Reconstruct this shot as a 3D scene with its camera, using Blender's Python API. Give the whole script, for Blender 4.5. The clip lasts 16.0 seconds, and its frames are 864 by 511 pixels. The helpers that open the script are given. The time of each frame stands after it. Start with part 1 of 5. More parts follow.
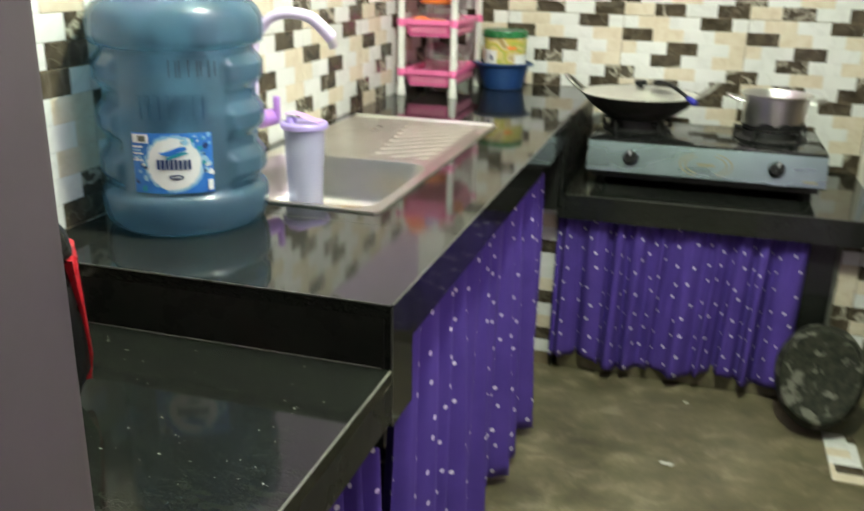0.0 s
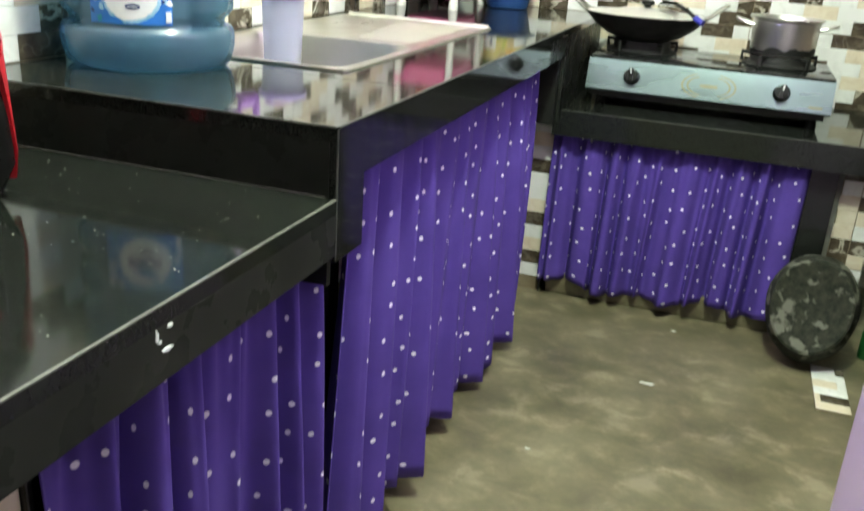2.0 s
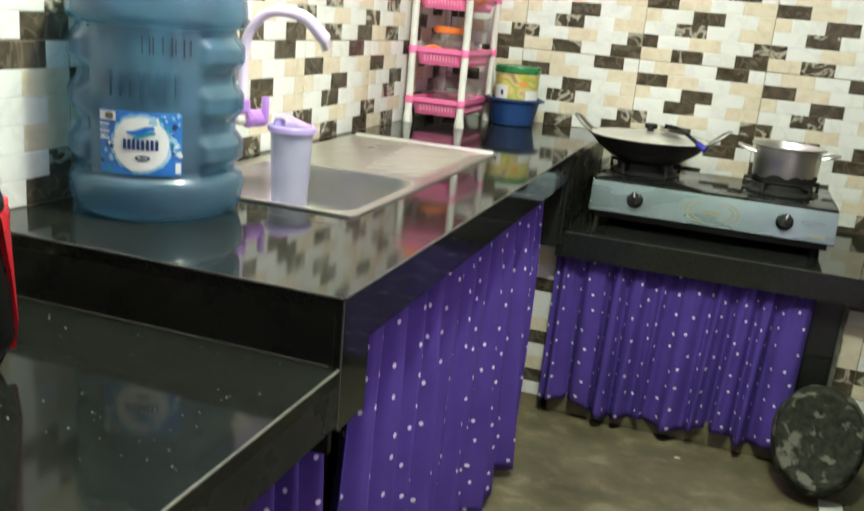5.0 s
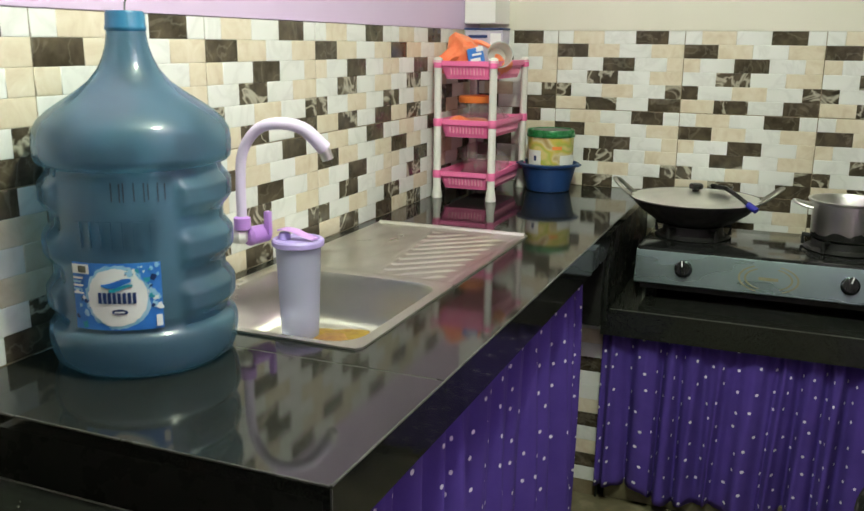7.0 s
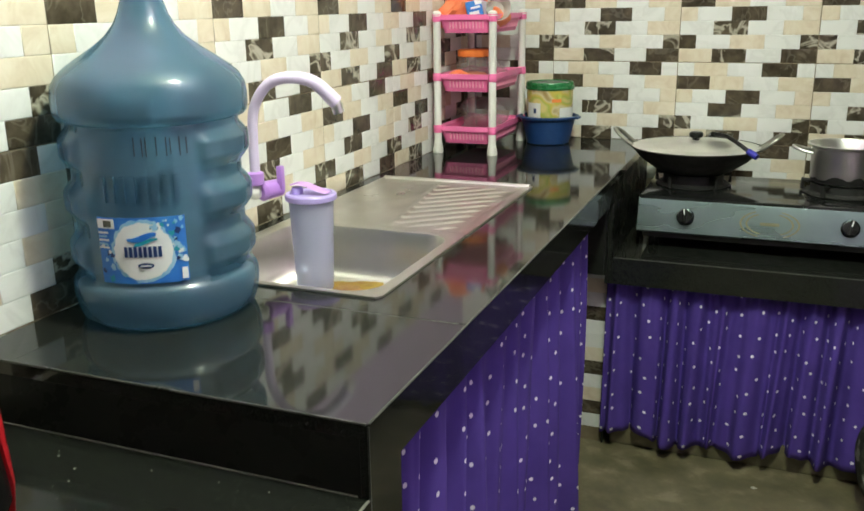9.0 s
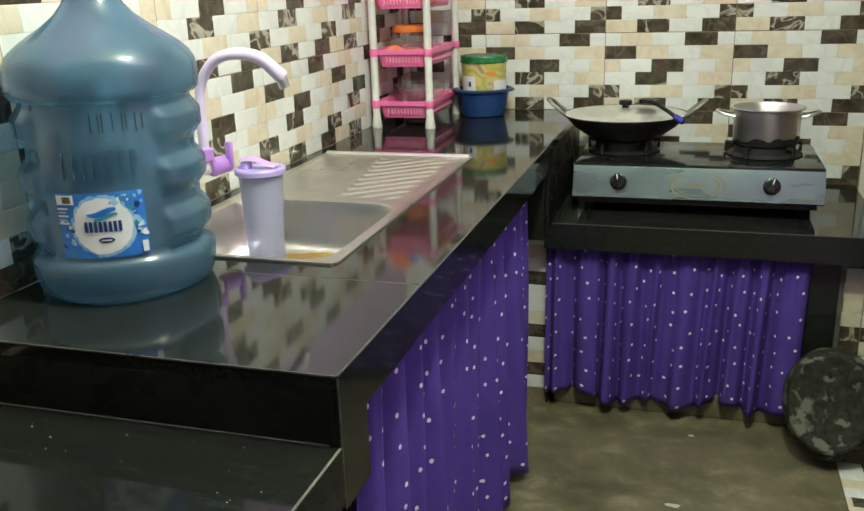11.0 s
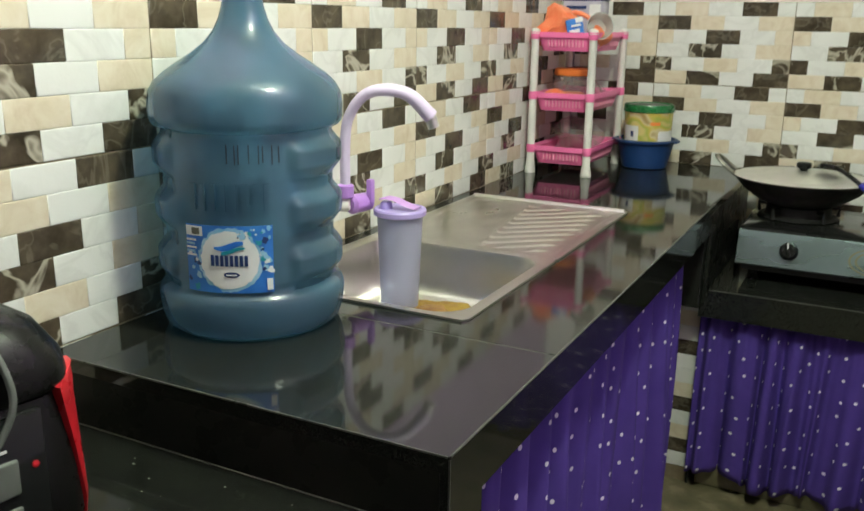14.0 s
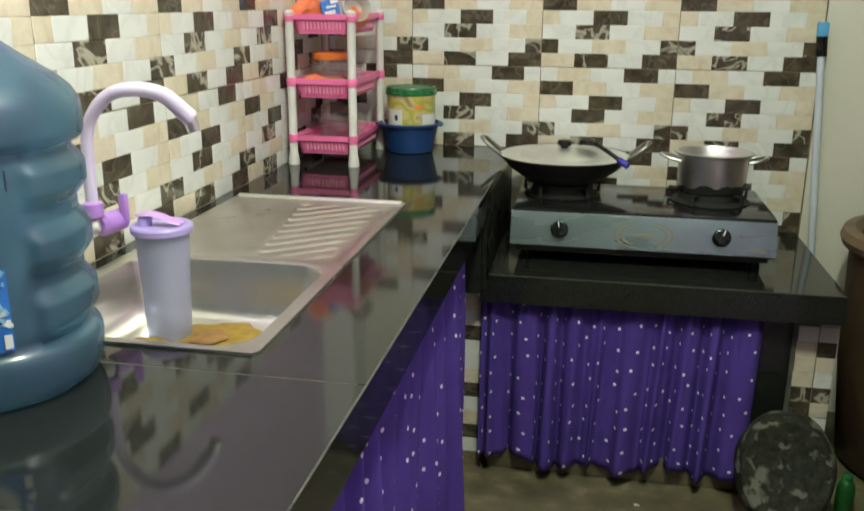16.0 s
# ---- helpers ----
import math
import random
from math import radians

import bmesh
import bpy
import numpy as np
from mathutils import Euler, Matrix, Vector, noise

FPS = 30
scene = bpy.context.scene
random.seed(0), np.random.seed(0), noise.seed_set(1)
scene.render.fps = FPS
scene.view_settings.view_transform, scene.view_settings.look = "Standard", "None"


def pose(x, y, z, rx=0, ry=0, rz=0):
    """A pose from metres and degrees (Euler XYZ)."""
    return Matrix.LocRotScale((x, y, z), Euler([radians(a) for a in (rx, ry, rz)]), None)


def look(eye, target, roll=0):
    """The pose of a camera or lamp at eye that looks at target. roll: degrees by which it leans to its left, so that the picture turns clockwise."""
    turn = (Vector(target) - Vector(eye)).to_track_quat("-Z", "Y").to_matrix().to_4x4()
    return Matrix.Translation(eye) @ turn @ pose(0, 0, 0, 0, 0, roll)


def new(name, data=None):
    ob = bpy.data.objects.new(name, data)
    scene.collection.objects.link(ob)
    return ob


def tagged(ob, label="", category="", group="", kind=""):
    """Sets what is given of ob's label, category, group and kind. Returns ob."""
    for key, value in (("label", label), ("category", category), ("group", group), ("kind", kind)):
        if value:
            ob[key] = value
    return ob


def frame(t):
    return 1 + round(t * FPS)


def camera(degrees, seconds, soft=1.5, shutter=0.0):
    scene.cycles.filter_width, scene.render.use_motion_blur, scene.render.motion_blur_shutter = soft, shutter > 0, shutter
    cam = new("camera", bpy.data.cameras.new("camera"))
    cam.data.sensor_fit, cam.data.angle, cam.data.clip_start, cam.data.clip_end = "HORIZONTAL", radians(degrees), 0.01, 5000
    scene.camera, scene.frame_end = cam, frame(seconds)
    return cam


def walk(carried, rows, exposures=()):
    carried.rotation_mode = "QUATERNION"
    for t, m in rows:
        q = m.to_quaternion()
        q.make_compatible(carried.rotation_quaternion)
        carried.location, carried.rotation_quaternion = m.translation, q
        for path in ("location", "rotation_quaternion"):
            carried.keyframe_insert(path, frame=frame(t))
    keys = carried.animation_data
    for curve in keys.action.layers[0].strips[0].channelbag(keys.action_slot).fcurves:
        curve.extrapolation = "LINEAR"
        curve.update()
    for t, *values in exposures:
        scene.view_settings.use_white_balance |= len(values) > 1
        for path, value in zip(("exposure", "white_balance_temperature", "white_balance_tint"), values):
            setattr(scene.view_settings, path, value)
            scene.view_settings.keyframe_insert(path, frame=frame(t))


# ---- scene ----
cam = camera(52.8, 16.0, shutter=0.5)

PATH = [
    (0, (0.944, -3.096, 1.24), (0.399, -1.286, 0.588), 1.2),
    (0.3, (0.972, -3.087, 1.192), (0.297, -1.286, 0.644), 1.8),
    (0.5, (0.998, -3.092, 1.157), (0.293, -1.299, 0.621), 2.4),
    (1, (1.023, -3.059, 1.084), (0.358, -1.226, 0.635), 4.8),
    (1.5, (1.034, -3.066, 1.062), (0.438, -1.24, 0.504), 3.8),
    (2, (1.038, -3.076, 1.049), (0.463, -1.295, 0.344), 3.9),
    (2.5, (1.036, -3.079, 1.036), (0.498, -1.361, 0.164), 4.0),
    (3, (1.038, -3.084, 1.033), (0.512, -1.446, 0.011), 4.6),
    (3.5, (1.034, -3.086, 1.031), (0.511, -1.476, -0.034), 5.3),
    (4, (1.021, -3.07, 1.058), (0.503, -1.382, 0.119), 6.3),
    (4.5, (1.011, -3.049, 1.106), (0.438, -1.27, 0.394), 6.9),
    (5, (1.004, -3.032, 1.154), (0.402, -1.202, 0.618), 5.1),
    (5.2, (1.008, -3.032, 1.169), (0.382, -1.202, 0.661), 4.9),
    (7.3, (1.012, -2.819, 1.27), (0.273, -1.021, 0.8), 0.1),
    (7.5, (1.011, -2.81, 1.26), (0.286, -1.014, 0.762), -0.2),
    (8, (1.005, -2.823, 1.26), (0.293, -1.026, 0.746), -1.1),
    (8.5, (0.999, -2.84, 1.255), (0.275, -1.051, 0.731), -1.1),
    (9, (0.983, -2.887, 1.252), (0.27, -1.104, 0.695), -0.8),
    (9.5, (0.981, -2.935, 1.246), (0.369, -1.128, 0.644), -1.6),
    (9.7, (0.978, -2.945, 1.247), (0.406, -1.129, 0.637), -1.5),
    (11.8, (0.983, -2.959, 1.243), (0.398, -1.137, 0.661), -2.3),
    (12, (0.985, -2.96, 1.246), (0.373, -1.134, 0.706), -2.4),
    (12.5, (0.986, -2.96, 1.247), (0.361, -1.125, 0.756), -1.6),
    (13, (0.98, -2.958, 1.246), (0.332, -1.128, 0.767), -1.6),
    (13.5, (0.965, -2.93, 1.251), (0.237, -1.128, 0.779), -0.8),
    (14, (0.95, -2.846, 1.246), (0.064, -1.131, 0.725), 0.8),
    (14.5, (0.962, -2.784, 1.236), (0.075, -1.1, 0.621), -1.0),
    (15, (0.901, -2.725, 1.238), (0.215, -0.963, 0.587), -0.6),
    (15.5, (0.868, -2.702, 1.251), (0.5, -0.849, 0.595), 0.7),
    (16, (0.852, -2.723, 1.259), (0.496, -0.838, 0.694), 0.4),
]
EXPOSURES = [(t, stops, kelvin, 6) for t, stops, kelvin in (
    (0, 0.57, 6450), (0.5, 0.38, 6500), (1, 0.38, 6500), (1.5, 0.85, 6400), (2, 1.05, 6200), (2.5, 1.22, 6080), (3.5, 1.45, 5950), (4, 1.32, 6000), (4.5, 1.2, 6050), (5, 0.6, 6400),
    (5.2, 0.45, 6450), (7.3, 0.0, 6500), (8.5, 0.03, 6500), (9, 0.19, 6450), (9.5, 0.27, 6450), (12, 0.07, 6500), (13.5, -0.10, 6500), (14, -0.06, 6500), (14.5, 0.16, 6450), (15, 0.3, 6400), (15.5, 0.22, 6450), (16, 0.01, 6500))]
walk(cam, [(t, look(eye, target, roll)) for t, eye, target, roll in PATH], EXPOSURES)

# ---- light ----
world = bpy.data.worlds.new("world")
world.use_nodes = True
world.node_tree.nodes["Background"].inputs[0].default_value = (0.8, 0.85, 1.0, 1)
world.node_tree.nodes["Background"].inputs[1].default_value = 0.02
scene.world = world
LAMP = (0.96, -2.00, 2.44)
bulb_light = new("bulb_light", bpy.data.lights.new("bulb_light", "POINT"))
bulb_light.location = LAMP
bulb_light.data.energy = 81
bulb_light.data.color = (0.87, 1.0, 0.755)
bulb_light.data.shadow_soft_size = 0.07

# ---- main measures ----
ZC, ZL, ZS = 0.813, 0.721, 0.587      # worktops: sink side, low side, stove side
XF, XO = 0.586, 0.598                            # front of the sink worktop
YN = -2.106                           # near end of the sink worktop
YL = -2.68                            # near end of the low worktop
TILE_TOP = ZC + 0.5
XT = 1.475                            # where the tiles of the back wall end
ROOM_X, ROOM_Y, ROOM_Z = 2.15, -4.6, 2.7


# ---- materials ----
def mat(name, base, rough=0.5, metal=0.0, **more):
    m = bpy.data.materials.new(name)
    m.use_nodes = True
    p = m.node_tree.nodes["Principled BSDF"]
    p.inputs["Base Color"].default_value = (*base, 1)
    p.inputs["Roughness"].default_value = rough
    p.inputs["Metallic"].default_value = metal
    for key, v in more.items():
        p.inputs[key.replace("_", " ")].default_value = v
    return m


def node(m, kind, **links):
    n = m.node_tree.nodes.new(kind)
    for key, v in links.items():
        key = int(key[1:]) if key[0] == "i" and key[1:].isdigit() else key.replace("_", " ")
        if isinstance(v, bpy.types.NodeSocket):
            m.node_tree.links.new(v, n.inputs[key])
        else:
            n.inputs[key].default_value = v
    return n


def bsdf(m):
    return m.node_tree.nodes["Principled BSDF"]


def wire(m, a, key):
    m.node_tree.links.new(a, bsdf(m).inputs[key])


def coords(m, kind="Object", spread=0.0):
    c = node(m, "ShaderNodeTexCoord").outputs[kind]
    if spread:
        r = node(m, "ShaderNodeObjectInfo").outputs["Random"]
        k = node(m, "ShaderNodeMath", i0=r, i1=spread)
        k.operation = "MULTIPLY"
        a = node(m, "ShaderNodeVectorMath", i0=c, i1=k.outputs[0])
        c = a.outputs[0]
    return c


def noise_of(m, c, scale, detail=4.0, rough=0.55, distort=0.0):
    return node(m, "ShaderNodeTexNoise", Vector=c, Scale=scale, Detail=detail, Roughness=rough, Distortion=distort).outputs["Fac"]


def ramp(m, fac, *stops):
    r = node(m, "ShaderNodeValToRGB", Fac=fac)
    el = r.color_ramp.elements
    while len(el) < len(stops):
        el.new(0.5)
    for e, (p, c) in zip(el, stops):
        e.position = p
        e.color = (*c, 1) if len(c) == 3 else c
    return r.outputs["Color"]


def grey(v):
    return (v, v, v)


def mixed(m, fac, a, b):
    n = m.node_tree.nodes.new("ShaderNodeMix")
    n.data_type = "RGBA"
    for k, v in ((0, fac), (6, a), (7, b)):
        if isinstance(v, bpy.types.NodeSocket):
            m.node_tree.links.new(v, n.inputs[k])
        else:
            n.inputs[k].default_value = (*v, 1) if k else v
    return n.outputs[2]


def bump(m, h, strength=0.2, dist=0.002):
    wire(m, node(m, "ShaderNodeBump", Strength=strength, Distance=dist, Height=h).outputs[0], "Normal")


def worn(name, base, other, scale=8.0, rough=(0.4, 0.6), metal=0.0, fine=120.0, relief=0.15, spread=0.0, **more):
    """A paint, plastic or metal with soft stains and fine grain."""
    m = mat(name, base, rough[0], metal, **more)
    c = coords(m, spread=spread)
    big = noise_of(m, c, scale, 5)
    wire(m, ramp(m, big, (0.3, base), (0.72, other)), "Base Color")
    small = noise_of(m, c, fine, 3)
    wire(m, ramp(m, noise_of(m, c, scale * 2.3, 4), (0.3, grey(rough[0])), (0.7, grey(rough[1]))), "Roughness")
    if relief:
        bump(m, small, relief, 0.0008)
    return m


def tile_white():
    m = mat("glazed_white_marble", (0.74, 0.73, 0.68), 0.22)
    c = coords(m, spread=37)
    v = noise_of(m, c, 7, 5, 0.55, 1.2)
    vein = ramp(m, v, (0.44, (0.775, 0.78, 0.755)), (0.5, (0.60, 0.60, 0.575)), (0.56, (0.775, 0.78, 0.755)))
    cloud = ramp(m, noise_of(m, c, 7, 3), (0.3, (0.71, 0.71, 0.68)), (0.7, (0.80, 0.805, 0.785)))
    wire(m, mixed(m, 0.62, vein, cloud), "Base Color")
    bump(m, noise_of(m, c, 45, 3), 0.25, 0.002)
    return m


def tile_tan():
    m = mat("glazed_beige_stone", (0.6, 0.46, 0.29), 0.25)
    c = coords(m, spread=41)
    v = noise_of(m, c, 18, 6, 0.6, 1.4)
    wire(m, ramp(m, v, (0.25, (0.60, 0.50, 0.365)), (0.5, (0.69, 0.61, 0.475)), (0.75, (0.75, 0.69, 0.57))), "Base Color")
    bump(m, noise_of(m, c, 40, 3), 0.25, 0.002)
    return m


def tile_dark(name, amount, wide):
    m = mat(name, (0.04, 0.025, 0.016), 0.16)
    c = coords(m, spread=53)
    v = noise_of(m, c, 9, 3, 0.5, 1.6)
    body = ramp(m, noise_of(m, c, 26, 5), (0.3, (0.036, 0.027, 0.018)), (0.75, (0.125, 0.098, 0.066)))
    line = ramp(m, v, (0.5 - wide, (0, 0, 0)), (0.494, grey(amount)), (0.506, grey(amount)), (0.5 + wide, (0, 0, 0)))
    wire(m, mixed(m, line, body, (0.50, 0.46, 0.37)), "Base Color")
    bump(m, noise_of(m, c, 40, 3), 0.2, 0.002)
    return m


def granite(name, dusty):
    m = mat(name, (0.012, 0.013, 0.012), 0.07, Specular_IOR_Level=0.45 - 0.29 * dusty)
    c = coords(m)
    speck = noise_of(m, c, 420, 2, 0.7)
    deep = 1.0 - 0.35 * dusty
    body = ramp(m, speck, (0.45, (0.012 * deep, 0.0127 * deep, 0.0115 * deep)), (0.66, (0.020 * deep, 0.021 * deep, 0.0185 * deep)), (0.78, (0.036, 0.036, 0.030)))
    cloud = noise_of(m, c, 6, 5, 0.65, 0.6)
    smear = node(m, "ShaderNodeMapping", Vector=c, Scale=(1, 2.6, 1), Rotation=(0, 0, 0.9)).outputs[0]
    wiped = ramp(m, noise_of(m, smear, 26, 7, 0.72, 0.4), (0.47, grey(0.0)), (0.70, grey(0.04 + 0.90 * dusty)))
    film = mixed(m, 0.5, ramp(m, cloud, (0.42, grey(0.0)), (0.8, grey(0.05 + 0.13 * dusty))), wiped)
    wire(m, mixed(m, film, body, (0.024, 0.029, 0.020)), "Base Color")
    wire(m, ramp(m, cloud, (0.3, grey(0.045 + 0.015 * dusty)), (0.8, grey(0.10 + 0.02 * dusty))), "Roughness")
    bump(m, noise_of(m, c, 5, 2), 0.02, 0.004)
    return m


def fabric():
    m = mat("dotted_purple_cloth", (0.10, 0.035, 0.34), 0.85)
    uv = node(m, "ShaderNodeTexCoord").outputs["UV"]
    vor = node(m, "ShaderNodeTexVoronoi", Vector=uv, Scale=18.0, Randomness=0.5)
    vor.voronoi_dimensions = "2D"
    dots = ramp(m, vor.outputs["Distance"], (0.068, (1, 1, 1)), (0.086, (0, 0, 0)))
    ground = ramp(m, noise_of(m, uv, 9, 4), (0.3, (0.063, 0.032, 0.250)), (0.7, (0.084, 0.044, 0.310)))
    wire(m, mixed(m, dots, ground, (0.85, 0.82, 0.92)), "Base Color")
    bump(m, noise_of(m, uv, 620, 2), 0.25, 0.0008)
    return m


def concrete():
    m = mat("trowelled_cement", (0.2, 0.18, 0.12), 0.4)
    c = coords(m)
    swirl = noise_of(m, c, 1.9, 3)
    stretch = node(m, "ShaderNodeMapping", Vector=c, Scale=(1.0, 1.2, 1.0), Rotation=(0, 0, 0.5)).outputs[0]
    a = noise_of(m, stretch, 3.6, 6, 0.60, 0.3)
    b = noise_of(m, stretch, 10, 6, 0.60, 0.3)
    d = noise_of(m, c, 48, 5, 0.66)
    big = ramp(m, a, (0.34, (0.060, 0.053, 0.032)), (0.45, (0.110, 0.096, 0.054)), (0.54, (0.165, 0.143, 0.084)), (0.66, (0.280, 0.245, 0.157)))
    small = ramp(m, b, (0.34, (0.072, 0.063, 0.037)), (0.47, (0.118, 0.101, 0.058)), (0.56, (0.180, 0.155, 0.094)), (0.66, (0.340, 0.300, 0.208)))
    fine = ramp(m, d, (0.35, (0.095, 0.083, 0.046)), (0.55, (0.145, 0.126, 0.069)), (0.72, (0.260, 0.232, 0.142)))
    wire(m, mixed(m, 0.14, mixed(m, ramp(m, swirl, (0.35, grey(0.35)), (0.65, grey(0.62))), big, small), fine), "Base Color")
    wire(m, ramp(m, a, (0.3, grey(0.28)), (0.7, grey(0.5))), "Roughness")
    bump(m, b, 0.12, 0.004)
    return m


def bottle_blue():
    m = mat("hazy_blue_plastic", (0.16, 0.27, 0.38), 0.2, Coat_Weight=0.9, Coat_Roughness=0.07)
    c = coords(m)
    wire(m, ramp(m, noise_of(m, c, 9, 5), (0.3, (0.068, 0.134, 0.198)), (0.7, (0.098, 0.170, 0.240))), "Base Color")
    bump(m, noise_of(m, c, 30, 3), 0.06, 0.003)
    clear = node(m, "ShaderNodeBsdfTransparent", Color=(0.40, 0.66, 0.82, 1))
    hazy = node(m, "ShaderNodeBsdfTranslucent", Color=(0.30, 0.50, 0.62, 1))
    body = node(m, "ShaderNodeMixShader", i0=0.23, i1=bsdf(m).outputs[0], i2=hazy.outputs[0])
    mx = node(m, "ShaderNodeMixShader", i0=0.65, i1=clear.outputs[0], i2=body.outputs[0])
    m.node_tree.links.new(mx.outputs[0], m.node_tree.nodes["Material Output"].inputs[0])
    return m


def see_through(name, base, share, tint, rough=0.25):
    m = mat(name, base, rough)
    clear = node(m, "ShaderNodeBsdfTransparent", Color=(*tint, 1))
    mx = node(m, "ShaderNodeMixShader", i0=share, i1=clear.outputs[0], i2=bsdf(m).outputs[0])
    m.node_tree.links.new(mx.outputs[0], m.node_tree.nodes["Material Output"].inputs[0])
    return m


def steel(name, base, rough, streak):
    m = mat(name, base, rough[0], 1.0)
    c = coords(m)
    s = node(m, "ShaderNodeMapping", Vector=c, Scale=streak).outputs[0]
    n = noise_of(m, s, 9, 3)
    wire(m, ramp(m, n, (0.3, grey(rough[0])), (0.7, grey(rough[1]))), "Roughness")
    wire(m, ramp(m, noise_of(m, c, 12, 4), (0.3, tuple(0.9 * v for v in base)), (0.7, base)), "Base Color")
    return m


TW, TT = tile_white(), tile_tan()
TD, TV = tile_dark("glazed_dark_marble", 0.12, 0.03), tile_dark("veined_dark_marble", 0.85, 0.045)
GROUT = worn("brown_grout", (0.16, 0.12, 0.07), (0.26, 0.21, 0.14), 20, (0.8, 0.9))
DULL = worn("dull_black_stone", (0.014, 0.015, 0.0135), (0.024, 0.0245, 0.021), 9, (0.22, 0.36), relief=0, Specular_IOR_Level=0.06)
GRANITE, GRANITE_DUSTY = granite("black_granite", 0.0), granite("dusty_black_granite", 1.0)
EDGE = worn("pale_grey_edge", (0.08, 0.08, 0.07), (0.17, 0.17, 0.14), 30, (0.3, 0.5))
# lighter than the granite: edge highlights put into the colour
EDGE_GLINT = worn("dull_edge_highlight", (0.030, 0.031, 0.028), (0.10, 0.10, 0.085), 26, (0.25, 0.45))
CLOTH = fabric()
CEMENT = concrete()
LILAC = worn("lilac_wall_paint", (0.61, 0.47, 0.68), (0.66, 0.52, 0.72), 3, (0.5, 0.65), relief=0.1)
CREAM = worn("cream_wall_paint", (0.66, 0.63, 0.54), (0.72, 0.69, 0.60), 3, (0.5, 0.65), relief=0.1)
# for unseen walls: kept dark so the black stone and stove front reflect less
DARKENED_WALL = worn("darkened_unseen_wall", (0.20, 0.195, 0.17), (0.26, 0.25, 0.22), 3, (0.6, 0.75), relief=0.1)
WHITE_PAINT = worn("white_ceiling_paint", (0.75, 0.74, 0.7), (0.8, 0.79, 0.75), 3, (0.7, 0.8))
BLUE = bottle_blue()
CAP_BLUE = worn("blue_cap_plastic", (0.02, 0.14, 0.27), (0.04, 0.19, 0.33), 20, (0.3, 0.4))
SINK_STEEL = steel("satin_sink_steel", (0.70, 0.685, 0.64), (0.27, 0.36), (1, 1, 1))
LIGHT_STEEL = steel("aluminium", (0.80, 0.79, 0.76), (0.30, 0.44), (1, 1, 2))
LID_STEEL = steel("dull_lid_steel", (0.80, 0.80, 0.77), (0.44, 0.56), (1, 1, 1))
HANDLE_STEEL = steel("tarnished_handle_steel", (0.36, 0.35, 0.31), (0.42, 0.56), (1, 1, 1))
PANEL_STEEL = steel("brushed_panel_steel", (0.255, 0.325, 0.335), (0.25, 0.32), (0.3, 1, 1))
IRON = worn("black_iron", (0.020, 0.020, 0.019), (0.05, 0.046, 0.04), 14, (0.35, 0.6), 0.3)
SOOT = worn("sooty_cast_iron", (0.006, 0.006, 0.006), (0.014, 0.013, 0.012), 18, (0.5, 0.75), relief=0.2)
ENAMEL = worn("black_enamel", (0.010, 0.011, 0.011), (0.02, 0.02, 0.02), 10, (0.08, 0.16), relief=0.0)
BLACK = worn("black_plastic", (0.006, 0.006, 0.006), (0.012, 0.0115, 0.0115), 12, (0.22, 0.34), relief=0.05, Specular_IOR_Level=0.3)
PINK = worn("pink_plastic", (0.83, 0.15, 0.38), (0.89, 0.21, 0.45), 12, (0.3, 0.42), relief=0.05)
IVORY = worn("white_plastic", (0.74, 0.72, 0.68), (0.80, 0.78, 0.75), 15, (0.3, 0.45), relief=0.05)
PURPLE = worn("purple_plastic", (0.42, 0.20, 0.62), (0.48, 0.26, 0.68), 18, (0.28, 0.4), relief=0.05)
LAVENDER = worn("pale_lavender_plastic", (0.66, 0.56, 0.78), (0.72, 0.63, 0.82), 14, (0.25, 0.4), relief=0.03)
MAGENTA = worn("orchid_plastic", (0.54, 0.30, 0.68), (0.60, 0.36, 0.73), 18, (0.3, 0.4), relief=0.05)
FROST = see_through("frosted_lavender_plastic", (0.64, 0.645, 0.79), 0.42, (0.86, 0.88, 0.98), 0.35)
CLEAR = see_through("thin_clear_plastic", (0.72, 0.70, 0.70), 0.16, (0.95, 0.94, 0.94), 0.1)
NAVY = worn("navy_plastic", (0.012, 0.045, 0.16), (0.02, 0.065, 0.21), 16, (0.28, 0.4), relief=0.05)
ORANGE = worn("orange_plastic", (0.85, 0.22, 0.04), (0.9, 0.28, 0.07), 16, (0.35, 0.5), relief=0.05)
BAG_ORANGE = worn("orange_bag_film", (0.85, 0.17, 0.07), (0.92, 0.30, 0.14), 30, (0.3, 0.5), relief=0.3)
GREEN = worn("green_lid_plastic", (0.012, 0.12, 0.035), (0.025, 0.19, 0.06), 18, (0.2, 0.35), relief=0.05)
GREEN_TUB = worn("bright_green_plastic", (0.010, 0.09, 0.018), (0.018, 0.14, 0.028), 10, (0.3, 0.45))
RED = worn("red_plastic", (0.45, 0.012, 0.02), (0.52, 0.02, 0.03), 12, (0.25, 0.35), relief=0.03)
MAUVE = worn("mauve_grey_cabinet", (0.078, 0.064, 0.071), (0.095, 0.079, 0.086), 4, (0.3, 0.42), relief=0.06)
GREY_BUTTON = worn("grey_rubber", (0.10, 0.11, 0.10), (0.14, 0.15, 0.14), 30, (0.5, 0.6))
PRINT_WHITE = worn("white_print", (0.72, 0.74, 0.75), (0.8, 0.8, 0.8), 40, (0.35, 0.5), relief=0)
